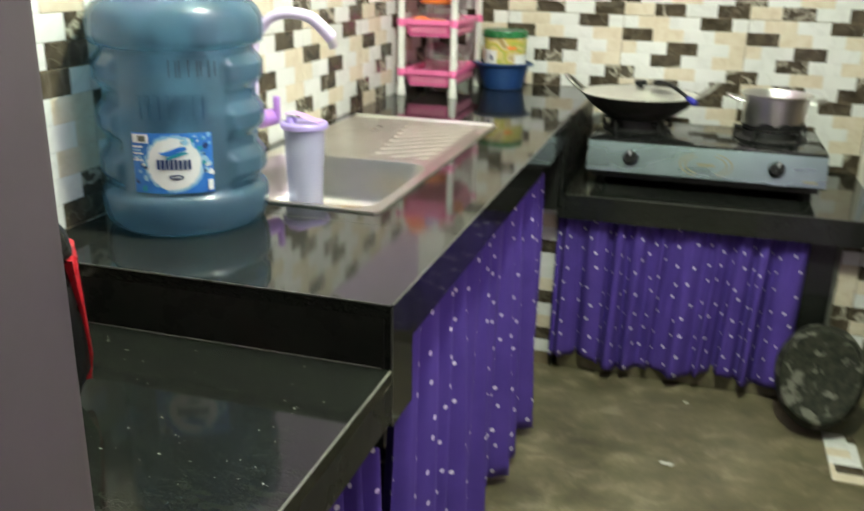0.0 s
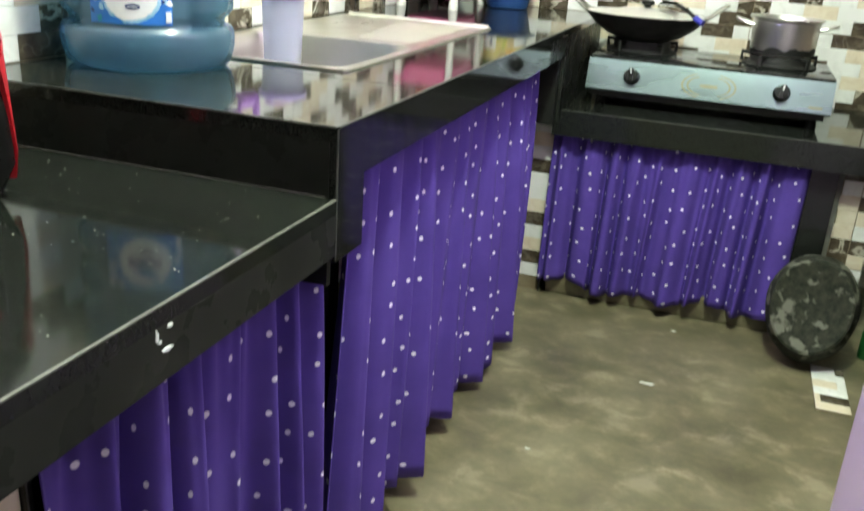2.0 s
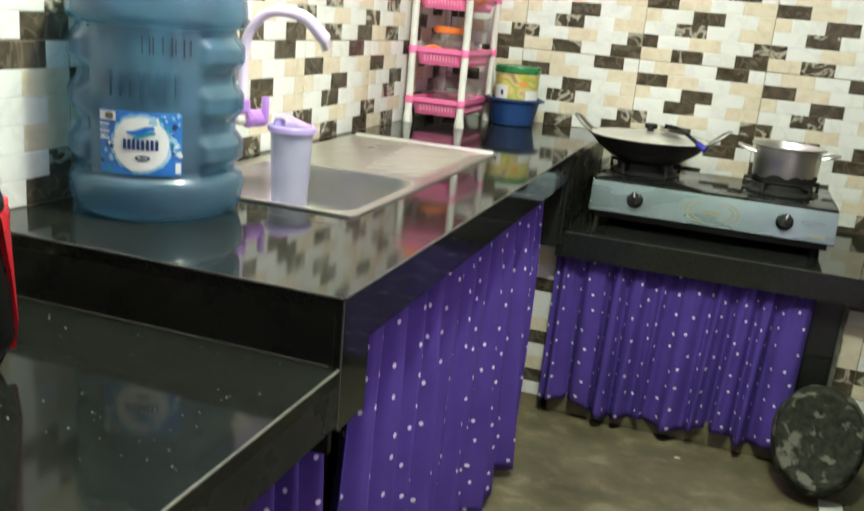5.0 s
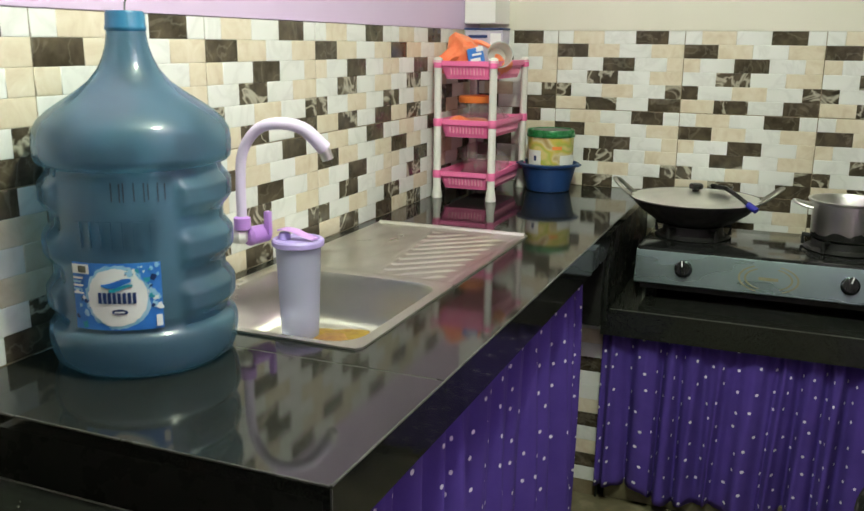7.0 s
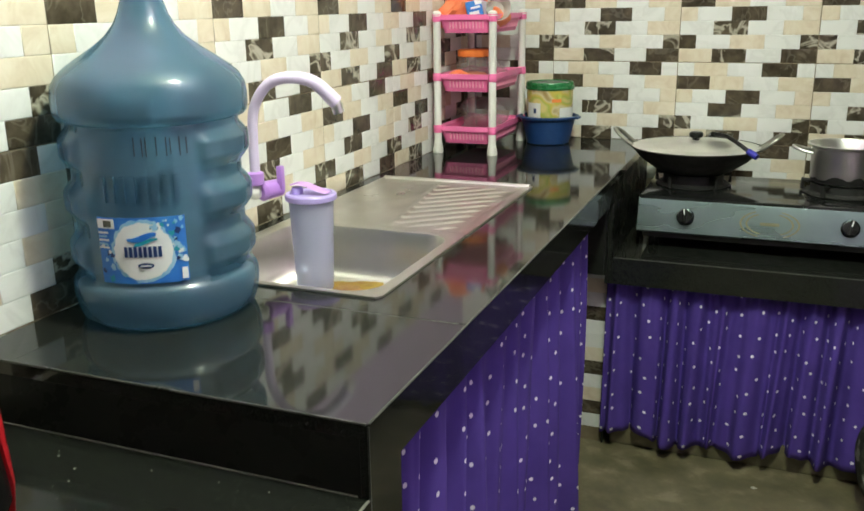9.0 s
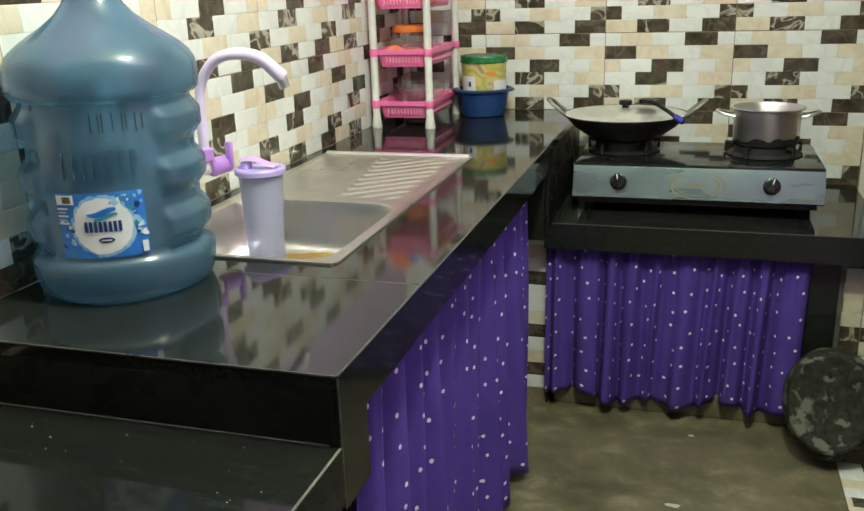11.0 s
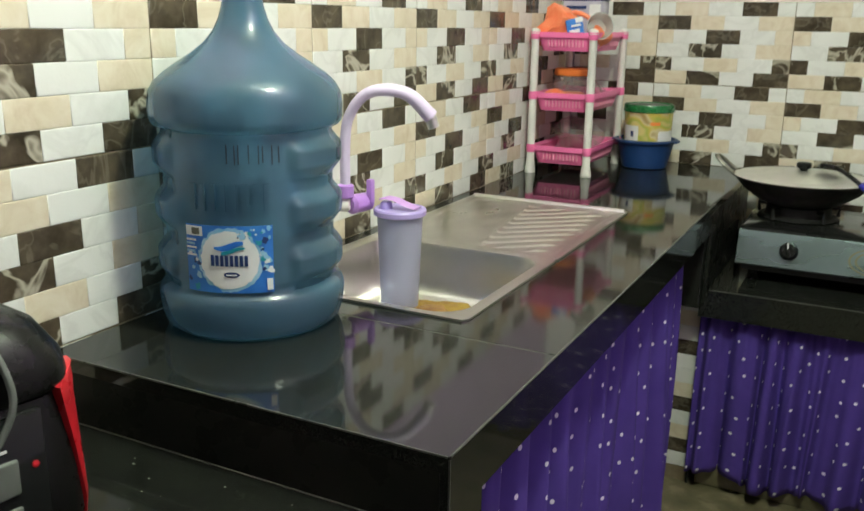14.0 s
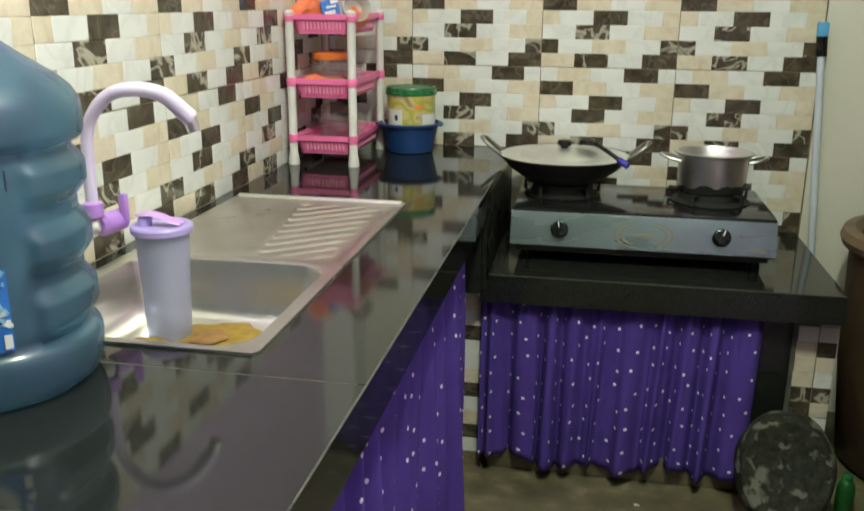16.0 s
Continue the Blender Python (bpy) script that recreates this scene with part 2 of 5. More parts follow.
PRINT_BLUE = worn("blue_print", (0.02, 0.13, 0.52), (0.05, 0.24, 0.66), 25, (0.3, 0.4), relief=0)
PRINT_SKY = worn("sky_blue_print", (0.16, 0.42, 0.66), (0.4, 0.62, 0.78), 40, (0.3, 0.4), relief=0)
PRINT_NAVY = worn("navy_print", (0.012, 0.03, 0.12), (0.02, 0.05, 0.18), 25, (0.3, 0.4), relief=0)
PRINT_TEAL = worn("teal_print", (0.02, 0.25, 0.35), (0.03, 0.34, 0.42), 25, (0.3, 0.4), relief=0)
PRINT_YELLOW = worn("yellow_print", (0.50, 0.36, 0.10), (0.50, 0.47, 0.14), 28, (0.3, 0.42), relief=0)
vary = noise_of(PRINT_YELLOW, coords(PRINT_YELLOW), 17, 1, 0.5, 0.4)
wire(PRINT_YELLOW, ramp(PRINT_YELLOW, vary, (0.34, (0.34, 0.21, 0.06)), (0.43, (0.62, 0.55, 0.34)), (0.50, (0.58, 0.47, 0.09)), (0.58, (0.40, 0.45, 0.08)), (0.66, (0.66, 0.55, 0.22))), "Base Color")
GOLD = worn("gold_ring_print", (0.24, 0.23, 0.14), (0.30, 0.28, 0.18), 30, (0.3, 0.4), 0.6, relief=0)
INK = worn("faded_ink", (0.015, 0.02, 0.03), (0.03, 0.04, 0.05), 60, (0.5, 0.6), relief=0)
SPONGE = worn("yellow_net_sponge", (0.38, 0.25, 0.03), (0.22, 0.11, 0.025), 50, (0.6, 0.8), fine=300, relief=0.8)
BROWN_TUB = worn("brown_barrel_plastic", (0.045, 0.026, 0.016), (0.10, 0.06, 0.035), 7, (0.4, 0.6))
MOP_BLUE = worn("sky_blue_plastic", (0.10, 0.38, 0.72), (0.14, 0.44, 0.78), 20, (0.35, 0.5))
POLE = worn("pale_blue_pole", (0.55, 0.60, 0.68), (0.62, 0.66, 0.72), 12, (0.3, 0.45))
PALE = worn("pale_plaster_spot", (0.5, 0.5, 0.44), (0.62, 0.62, 0.56), 60, (0.5, 0.7))


def scuffed():
    m = mat("scuffed_black_rubber", (0.02, 0.022, 0.018), 0.75, Specular_IOR_Level=0.25)
    c = coords(m)
    n = noise_of(m, c, 24, 3, 0.45, 0.3)
    f = noise_of(m, c, 60, 4)
    body = ramp(m, f, (0.3, (0.008, 0.010, 0.007)), (0.7, (0.036, 0.036, 0.024)))
    wire(m, mixed(m, ramp(m, n, (0.55, grey(0)), (0.62, grey(0.85))), body, (0.165, 0.16, 0.13)), "Base Color")
    bump(m, f, 0.4, 0.003)
    return m


SCUFFED = scuffed()


# ---- mesh helpers ----
def part(name, bm, material, parent=None, label="", smooth=False):
    me = bpy.data.meshes.new(name)
    bmesh.ops.recalc_face_normals(bm, faces=bm.faces[:])
    bm.to_mesh(me)
    bm.free()
    me.materials.append(material)
    if smooth:
        me.shade_smooth()
        me.set_sharp_from_angle(angle=radians(smooth if smooth > 1 else 40))
    ob = new(name, me)
    if parent:
        ob.parent = parent
    if label:
        tagged(ob, label)
    return ob


def thing(name, label, category, x=0, y=0, z=0, rz=0, group="", rx=0, ry=0):
    ob = new(name)
    ob.matrix_basis = pose(x, y, z, rx, ry, rz)
    ob.empty_display_size = 0.05
    return tagged(ob, label, category, group)


def boxes(*items, bevel=0.0, seg=2, upper=False):
    """A bmesh of boxes (x0, x1, y0, y1, z0, z1)."""
    bm = bmesh.new()
    for x0, x1, y0, y1, z0, z1 in items:
        one = bmesh.ops.create_cube(bm, size=1)["verts"]
        for v in one:
            v.co = Vector(((x0 + x1) / 2 + v.co.x * (x1 - x0), (y0 + y1) / 2 + v.co.y * (y1 - y0), (z0 + z1) / 2 + v.co.z * (z1 - z0)))
    if bevel:
        mid = sum(v.co.z for v in bm.verts) / len(bm.verts)
        some = [e for e in bm.edges if not upper or min(v.co.z for v in e.verts) > mid]
        bmesh.ops.bevel(bm, geom=some, offset=bevel, segments=seg, affect="EDGES", profile=0.6)
    return bm


def lathe(profile, n=40, centre=(0, 0, 0), shape=None, bm=None):
    """A turned form from (radius, height) pairs; shape(angle, r, z) may change the radius."""
    bm = bm or bmesh.new()
    rings = []
    for r, z in profile:
        ring = []
        for k in range(n):
            a = 2 * math.pi * k / n
            rr = shape(a, r, z) if shape else r
            ring.append(bm.verts.new((centre[0] + rr * math.cos(a), centre[1] + rr * math.sin(a), centre[2] + z)))
        rings.append(ring)
    for lo, hi in zip(rings, rings[1:]):
        for k in range(n):
            bm.faces.new((lo[k], lo[(k + 1) % n], hi[(k + 1) % n], hi[k]))
    if profile[0][0] > 1e-4:
        bm.faces.new(rings[0][::-1])
    if profile[-1][0] > 1e-4:
        bm.faces.new(rings[-1])
    bmesh.ops.remove_doubles(bm, verts=bm.verts[:], dist=1e-5)
    return bm


def open_lathe(profile, n=40, centre=(0, 0, 0), shape=None):
    """As lathe, but with no discs at its ends."""
    bm = lathe(profile, n, centre, shape)
    big = [f for f in bm.faces if len(f.verts) > 4]
    bmesh.ops.delete(bm, geom=big, context="FACES_ONLY")
    return bm


def smoothed(points, steps=6):
    """Catmull-Rom through the points."""
    p = [Vector(q) for q in points]
    p = [p[0] * 2 - p[1], *p, p[-1] * 2 - p[-2]]
    out = []
    for a, b, c, d in zip(p, p[1:], p[2:], p[3:]):
        for k in range(steps):
            t = k / steps
            out.append(0.5 * (2 * b + (c - a) * t + (2 * a - 5 * b + 4 * c - d) * t * t + (3 * b - a - 3 * c + d) * t ** 3))
    return out + [p[-2]]


def tube(points, radius, n=12, bm=None, caps=True):
    """A pipe along points; radius may be a list."""
    bm = bm or bmesh.new()
    pts = [Vector(q) for q in points]
    radii = radius if isinstance(radius, (list, tuple)) else [radius] * len(pts)
    rings, side = [], None
    for k, q in enumerate(pts):
        d = (pts[min(k + 1, len(pts) - 1)] - pts[max(k - 1, 0)]).normalized()
        side = d.orthogonal().normalized() if side is None else (side - d * side.dot(d)).normalized()
        up = d.cross(side)
        rings.append([bm.verts.new(q + radii[k] * (math.cos(2 * math.pi * j / n) * side + math.sin(2 * math.pi * j / n) * up)) for j in range(n)])
    for lo, hi in zip(rings, rings[1:]):
        for j in range(n):
            bm.faces.new((lo[j], lo[(j + 1) % n], hi[(j + 1) % n], hi[j]))
    if caps:
        bm.faces.new(rings[0][::-1])
        bm.faces.new(rings[-1])
    return bm


def rounded(x0, x1, y0, y1, r, n=8):
    """Corner-rounded rectangle as a loop of (x, y)."""
    out = []
    for cx, cy, a0 in ((x1 - r, y1 - r, 0), (x0 + r, y1 - r, 90), (x0 + r, y0 + r, 180), (x1 - r, y0 + r, 270)):
        for k in range(n + 1):
            a = radians(a0 + 90 * k / n)
            out.append((cx + r * math.cos(a), cy + r * math.sin(a)))
    return out


def loft(loops, bm=None, bottom=False, top=False):
    """Skin closed loops of 3D points of equal length."""
    bm = bm or bmesh.new()
    rings = [[bm.verts.new(q) for q in loop] for loop in loops]
    n = len(rings[0])
    for lo, hi in zip(rings, rings[1:]):
        for k in range(n):
            bm.faces.new((lo[k], lo[(k + 1) % n], hi[(k + 1) % n], hi[k]))
    if bottom:
        bm.faces.new(rings[0][::-1])
    if top:
        bm.faces.new(rings[-1])
    return bm


def patch(surface, u0, u1, v0, v1, nu=10, nv=6, thick=0.0006):
    """A thin curved sheet: surface(u, v, off) gives its points."""
    bm = bmesh.new()
    rows = [[[bm.verts.new(surface(u0 + (u1 - u0) * i / nu, v0 + (v1 - v0) * j / nv, off)) for i in range(nu + 1)] for j in range(nv + 1)] for off in (0, thick)]
    for layer in rows:
        for j in range(nv):
            for i in range(nu):
                bm.faces.new((layer[j][i], layer[j][i + 1], layer[j + 1][i + 1], layer[j + 1][i]))
    rim = [(0, i) for i in range(nu)] + [(j, nu) for j in range(nv)] + [(nv, i) for i in range(nu, 0, -1)] + [(j, 0) for j in range(nv, 0, -1)]
    for a, b in zip(rim, rim[1:] + rim[:1]):
        bm.faces.new((rows[0][a[0]][a[1]], rows[0][b[0]][b[1]], rows[1][b[0]][b[1]], rows[1][a[0]][a[1]]))
    return bm


def blob(rx, ry, h, seed, n=14, centre=(0, 0, 0)):
    """A flat uneven splash."""
    rnd = random.Random(seed)
    loop = []
    for k in range(n):
        a = 2 * math.pi * k / n
        s = 0.7 + 0.5 * rnd.random()
        loop.append((centre[0] + rx * s * math.cos(a), centre[1] + ry * s * math.sin(a)))
    return loft([[(x, y, centre[2]) for x, y in loop], [(centre[0] + 0.85 * (x - centre[0]), centre[1] + 0.85 * (y - centre[1]), centre[2] + h) for x, y in loop]], bottom=True, top=True)


def joined(*bms):
    out = bmesh.new()
    for b in bms:
        me = bpy.data.meshes.new("tmp")
        b.to_mesh(me)
        b.free()
        out.from_mesh(me)
        bpy.data.meshes.remove(me)
    return out


def moved(bm, m):
    bmesh.ops.transform(bm, matrix=m, verts=bm.verts[:])
    return bm


def structure(ob, label, category):
    return tagged(ob, label, category, kind="structure")


# ---- the room ----
structure(part("floor", boxes((0, ROOM_X, ROOM_Y, 0, -0.1, 0)), CEMENT), "worn olive-grey trowelled cement floor with pale blotches", "floor")
structure(part("ceiling", boxes((-0.15, ROOM_X + 0.15, ROOM_Y - 0.15, 0.15, ROOM_Z, ROOM_Z + 0.1)), WHITE_PAINT), "plain white painted ceiling", "ceiling")
wall_left = structure(part("wall_left", boxes((-0.15, -0.007, ROOM_Y, 0.15, 0, TILE_TOP), (-0.15, 0.0, ROOM_Y, 0.15, TILE_TOP, ROOM_Z)), LILAC), "lilac painted wall above marble-look brick tiles", "wall")
wall_back = structure(part("wall_back", boxes((0, XT, 0.007, 0.15, 0, TILE_TOP), (0, XT, 0.0, 0.15, TILE_TOP, ROOM_Z), (XT, ROOM_X + 0.15, 0.004, 0.15, 0, ROOM_Z)), CREAM), "cream painted wall above marble-look brick tiles", "wall")
part("grout", boxes((-0.0065, -0.003, -2.72, 0.0, 0.5, TILE_TOP - 0.001)), GROUT, wall_left)
part("grout", boxes((0.0, XT - 0.001, 0.003, 0.0065, 0.5, TILE_TOP - 0.001)), GROUT, wall_back)
structure(part("wall_column", boxes((0.001, 0.105, -0.15, -0.001, 1.331, ROOM_Z - 0.001), bevel=0.003), WHITE_PAINT), "white painted boxed column in the room corner", "column")
# right and near walls are out of view; their dark colour lowers bounced light
structure(part("wall_right", boxes((ROOM_X, ROOM_X + 0.15, ROOM_Y, 0, 0, ROOM_Z)), DARKENED_WALL), "unseen wall, colour darkened to dim its reflection and bounce", "wall")
structure(part("wall_near", boxes((-0.15, ROOM_X + 0.15, ROOM_Y - 0.15, ROOM_Y, 0, ROOM_Z)), DARKENED_WALL), "unseen wall, colour darkened to dim its reflection and bounce", "wall")


def partition():
    line = [(1.455, -1.03), (1.37, -1.45), (1.305, -1.78), (1.288, -1.86), (1.283, -1.95), (1.28, -2.6)]
    back = [(x + 0.12, y) for x, y in line[::-1]]
    loop = line + back
    return loft([[(x, y, 0) for x, y in loop], [(x, y, ROOM_Z) for x, y in loop]], bottom=True, top=True)


structure(part("wall_partition", partition(), LILAC, smooth=30), "smooth lilac painted partition wall beside the walkway", "wall")

lamp = thing("ceiling_lamp", "white round bulb in a ceiling holder", "lamp", LAMP[0], LAMP[1], 0)
part("holder", lathe([(0.05, ROOM_Z - 0.03), (0.05, ROOM_Z)], 24), IVORY, lamp, smooth=True)
part("stem", lathe([(0.02, LAMP[2] + 0.1), (0.02, ROOM_Z - 0.03)], 16), IVORY, lamp, smooth=True)
GLOW = mat("glowing_bulb", (1, 1, 1), 0.5, Emission_Strength=9.0, Emission_Color=(1, 0.96, 0.88, 1))
bulb = part("bulb", lathe([(0.001, LAMP[2] + 0.02), (0.035, LAMP[2] + 0.03), (0.05, LAMP[2] + 0.06), (0.04, LAMP[2] + 0.085), (0.022, LAMP[2] + 0.1)], 24), GLOW, lamp, "glowing white bulb", smooth=True)
bulb_light.location.z = LAMP[2] - 0.06


# ---- worktops ----
SX0, SX1, SY0, SY1 = 0.035, 0.436, -1.738, -0.848     # the sink's steel sheet
BX0, BX1, BY0, BY1 = 0.062, 0.414, -1.722, -1.352     # its bowl

top = thing("sink_worktop", "glossy black granite worktop with a dark front apron", "worktop")
SEAM = -1.793
part("slab", boxes((0.0, XO, YN - 0.0115, SEAM - 0.001, ZC - 0.02, ZC), bevel=0.0014, upper=True), GRANITE, top)


def holed_slab():
    x0, x1, y0, y1 = 0.0, XO, SEAM + 0.001, -0.001
    hole = [(BX1 + 0.006, BY1 + 0.006), (BX0 - 0.006, BY1 + 0.006), (BX0 - 0.006, BY0 - 0.006), (BX1 + 0.006, BY0 - 0.006)]
    rim = [(x1, y1), (x0, y1), (x0, y0), (x1, y0)]
    rings = [[(x, y, z) for x, y in loop] for loop, z in ((hole, ZC - 0.02), (rim, ZC - 0.02), (rim, ZC), (hole, ZC), (hole, ZC - 0.02))]
    bm = loft(rings)
    bmesh.ops.remove_doubles(bm, verts=bm.verts[:], dist=1e-6)
    return bm


part("slab", holed_slab(), GRANITE, top)
part("seam", boxes((0.001, XF - 0.001, SEAM - 0.001, SEAM + 0.001, ZC - 0.015, ZC - 0.0006)), EDGE, top, "pale joint between the slabs")
# thin strips that paint the light caught on the slab's edges
part("edge_strip", boxes((0.004, XO - 0.003, YN - 0.0122, YN - 0.0100, ZC - 0.0024, ZC + 0.0002), bevel=0.0006), EDGE_GLINT, top, "pale highlight painted along the near edge")
part("edge_strip", boxes((XO - 0.0022, XO + 0.0003, YN - 0.009, -0.62, ZC - 0.0020, ZC + 0.0002), bevel=0.0006), EDGE_GLINT, top, "highlight painted along the front edge")
part("edge_strip", boxes((XO - 0.0018, XO + 0.0004, YN - 0.0121, YN - 0.0100, 0.637, ZC - 0.003), bevel=0.0005), EDGE_GLINT, top, "highlight painted along the corner edge")
part("front_apron", boxes((XF + 0.0005, XO, YN + 0.073, -0.85, 0.737, ZC - 0.02)), GRANITE, top)
part("near_panel", boxes((XF + 0.0005, XO, YN - 0.0115, YN + 0.0728, 0.635, ZC - 0.02)), GRANITE, top)
part("end_panel", boxes((0.0, XF, YN - 0.0115, YN - 0.0005, 0.60, ZC - 0.02)), DULL, top)
part("far_panel", boxes((XF + 0.0005, XO - 0.003, -0.8495, -0.62, 0.737, ZC - 0.02)), DULL, top)
part("far_panel", boxes((XF + 0.0005, XO - 0.003, -0.6195, -0.008, 0.55, ZC - 0.02)), DULL, top)
part("corner_block", boxes((0.48, XF, -0.66, -0.6205, 0.547, 0.79), bevel=0.001), DULL, top)
part("post", boxes((0.47, 0.528, -2.07, -1.95, 0.0, 0.70), bevel=0.002), GRANITE, top)
part("back_support", boxes((0.02, 0.10, -0.5, -0.4, 0, ZC - 0.031)), CEMENT, top)

low = thing("low_worktop", "dusty black granite worktop, lower than the sink's", "worktop")
part("slab", boxes((0.0, XO, YL - 0.0115, YN - 0.012, ZL - 0.02, ZL), bevel=0.0018, upper=True), GRANITE_DUSTY, low)
part("front_apron", boxes((XF + 0.0005, XO, YL - 0.0115, YN - 0.012, 0.645, ZL - 0.02)), DULL, low)
part("end_apron", boxes((0.0, XF, YL - 0.0115, YL - 0.0005, 0.645, ZL - 0.02)), DULL, low)
part("edge_strip", boxes((XO - 0.0030, XO + 0.0003, YL - 0.010, YN - 0.014, ZL - 0.0018, ZL + 0.0002), bevel=0.0006), EDGE, low, "thin pale strip along the low front edge")
part("edge_strip", boxes((0.0, XF - 0.004, YN - 0.0142, YN - 0.0118, ZL, ZL + 0.0010), bevel=0.0003), EDGE, low, "pale joint along the step")
flecks = []
rnd = random.Random(77)
for k in range(130):
    w = rnd.choice((0.0002, 0.00025, 0.0003, 0.0004, 0.0007))
    flecks.append(blob(w * rnd.uniform(1, 3), w, 0.0003, 300 + k, 7, (rnd.uniform(0.05, XF - 0.02), rnd.uniform(YL + 0.02, YN - 0.03), ZL + 0.0001)))
tagged(part("dust_flecks", joined(*flecks), PALE, low), kind="stuff")
part("leg", boxes((0.50, 0.554, -2.6125, -2.6045, 0.0, 0.66), bevel=0.002), GRANITE, low)
part("leg_board", boxes((0.50, 0.522, -2.604, -2.53, 0.0, 0.66)), GRANITE, low)
part("back_support", boxes((0.02, 0.10, -2.5, -2.4, 0, ZL - 0.031)), CEMENT, low)
for k, (dy, dz, w, h) in enumerate([(-0.014, 0.008, 0.0025, 0.007), (0.006, 0.012, 0.005, 0.0022), (0.001, -0.010, 0.009, 0.003), (-0.010, 0.001, 0.003, 0.002)]):
    spot = blob(w, h, 0.0008, 40 + k)
    part("paint_chip", moved(spot, Matrix.Translation((XF + 0.012, -2.477 + dy, 0.685 + dz)) @ Matrix.Rotation(radians(90), 4, "Z") @ Matrix.Rotation(radians(90), 4, "X")), PRINT_WHITE, low, "small chipped white spot")

stove_top = thing("stove_worktop", "black granite worktop under the gas stove", "worktop")
part("slab", boxes((XO + 0.0003, 1.461, -0.616, -0.008, ZS - 0.02, ZS), bevel=0.0014, upper=True), GRANITE, stove_top)
# painted highlight on the lip of the slab
part("edge_strip", boxes((XO + 0.004, 1.459, -0.6166, -0.6140, ZS - 0.0024, ZS + 0.0002), bevel=0.0006), EDGE_GLINT, stove_top, "highlight painted along the front edge")
part("front_apron", boxes((XF - 0.006, 1.461, -0.616, -0.6045, 0.512, ZS - 0.02)), GRANITE, stove_top)
part("side_apron", boxes((1.4505, 1.461, -0.604, -0.008, 0.512, ZS - 0.02)), GRANITE, stove_top)
part("leg_panel", boxes((1.275, 1.362, -0.562, -0.545, 0.0, 0.53), bevel=0.001), GRANITE, stove_top)
part("leg_panel", boxes((0.5785, 0.5850, -0.560, -0.40, 0.0, 0.53), bevel=0.001), GRANITE, stove_top)
part("pier_core", boxes((1.3622, 1.3755, -0.552, -0.04, 0.0, 0.53)), EDGE, stove_top, "pale grey side edge")
part("plinth", boxes((0.601, 1.274, -0.548, -0.02, 0.0, 0.075), bevel=0.006), CEMENT, stove_top, "low cement plinth")

# ---- sink ----
sink = thing("kitchen_sink", "stainless steel sink with a ribbed drainboard", "sink", 0, 0, 0)


def sink_sheet():
    loop = rounded(BX0, BX1, BY0, BY1, 0.055)
    cx, cy = (BX0 + BX1) / 2, (BY0 + BY1) / 2
    far = BY1 + 0.014

    def outer(x, y):
        dx, dy = x - cx, y - cy
        k = min((SX1 - cx) / dx if dx > 1e-9 else 9e9, (SX0 - cx) / dx if dx < -1e-9 else 9e9, (far - cy) / dy if dy > 1e-9 else 9e9, (SY0 - cy) / dy if dy < -1e-9 else 9e9)
        return cx + dx * k, cy + dy * k

    def shrink(f, z):
        return [(cx + (x - cx) * f, cy + (y - cy) * f, z) for x, y in loop]

    zt = ZC + 0.004
    edge = [outer(x, y) for x, y in loop]
    return loft([[(x, y, ZC + 0.0005) for x, y in edge], [(x, y, zt) for x, y in edge], shrink(1.02, zt), shrink(1.0, zt - 0.001), shrink(0.985, zt - 0.008), shrink(0.968, ZC - 0.04), shrink(0.945, ZC - 0.075), shrink(0.89, ZC - 0.097), shrink(0.8, ZC - 0.103), shrink(0.12, ZC - 0.108)], top=True)


part("bowl", sink_sheet(), SINK_STEEL, sink, "deep satin steel bowl", smooth=50)


def drainboard():
    y0, y1 = BY1 + 0.0142, SY1
    nx, ny = 120, 220
    bm = bmesh.new()
    grid = []
    for j in range(ny + 1):
        row = []
        for i in range(nx + 1):
            x, y = SX0 + (SX1 - SX0) * i / nx, y0 + (y1 - y0) * j / ny
            inset = min(x - SX0, SX1 - x, (y - y0) * 1.3, y1 - y)
            h = 0.004 - 0.0028 * max(0, min(1, (inset - 0.012) / 0.014))
            u, v = (x - SX0) / (SX1 - SX0), (y - y0) / (y1 - y0)
            field = max(0, min(1, (inset - 0.035) / 0.02))
            if u > 0.42 + 0.16 * (1 - v):
                h += 0.0036 * field * max(0, math.sin((v - 0.70 * u) * 2 * math.pi * 9.4)) ** 5
            else:
                h += 0.0010 * field * math.sin((v * 0.9 - u * 1.1) * 2 * math.pi * 3.4)
            h += 0.0026 * field * math.exp(-((u - 0.42 - 0.16 * (1 - v)) / 0.018) ** 2)
            row.append(bm.verts.new((x, y, ZC + h)))
        grid.append(row)
    for j in range(ny):
        for i in range(nx):
            bm.faces.new((grid[j][i], grid[j][i + 1], grid[j + 1][i + 1], grid[j + 1][i]))
    rim = [grid[0][i] for i in range(nx + 1)] + [grid[j][nx] for j in range(1, ny + 1)] + [grid[ny][i] for i in range(nx - 1, -1, -1)] + [grid[j][0] for j in range(ny - 1, 0, -1)]
    low_rim = [bm.verts.new((v.co.x, v.co.y, ZC + 0.0003)) for v in rim]
    for k in range(len(rim)):
        bm.faces.new((low_rim[k], low_rim[(k + 1) % len(rim)], rim[(k + 1) % len(rim)], rim[k]))
    return bm


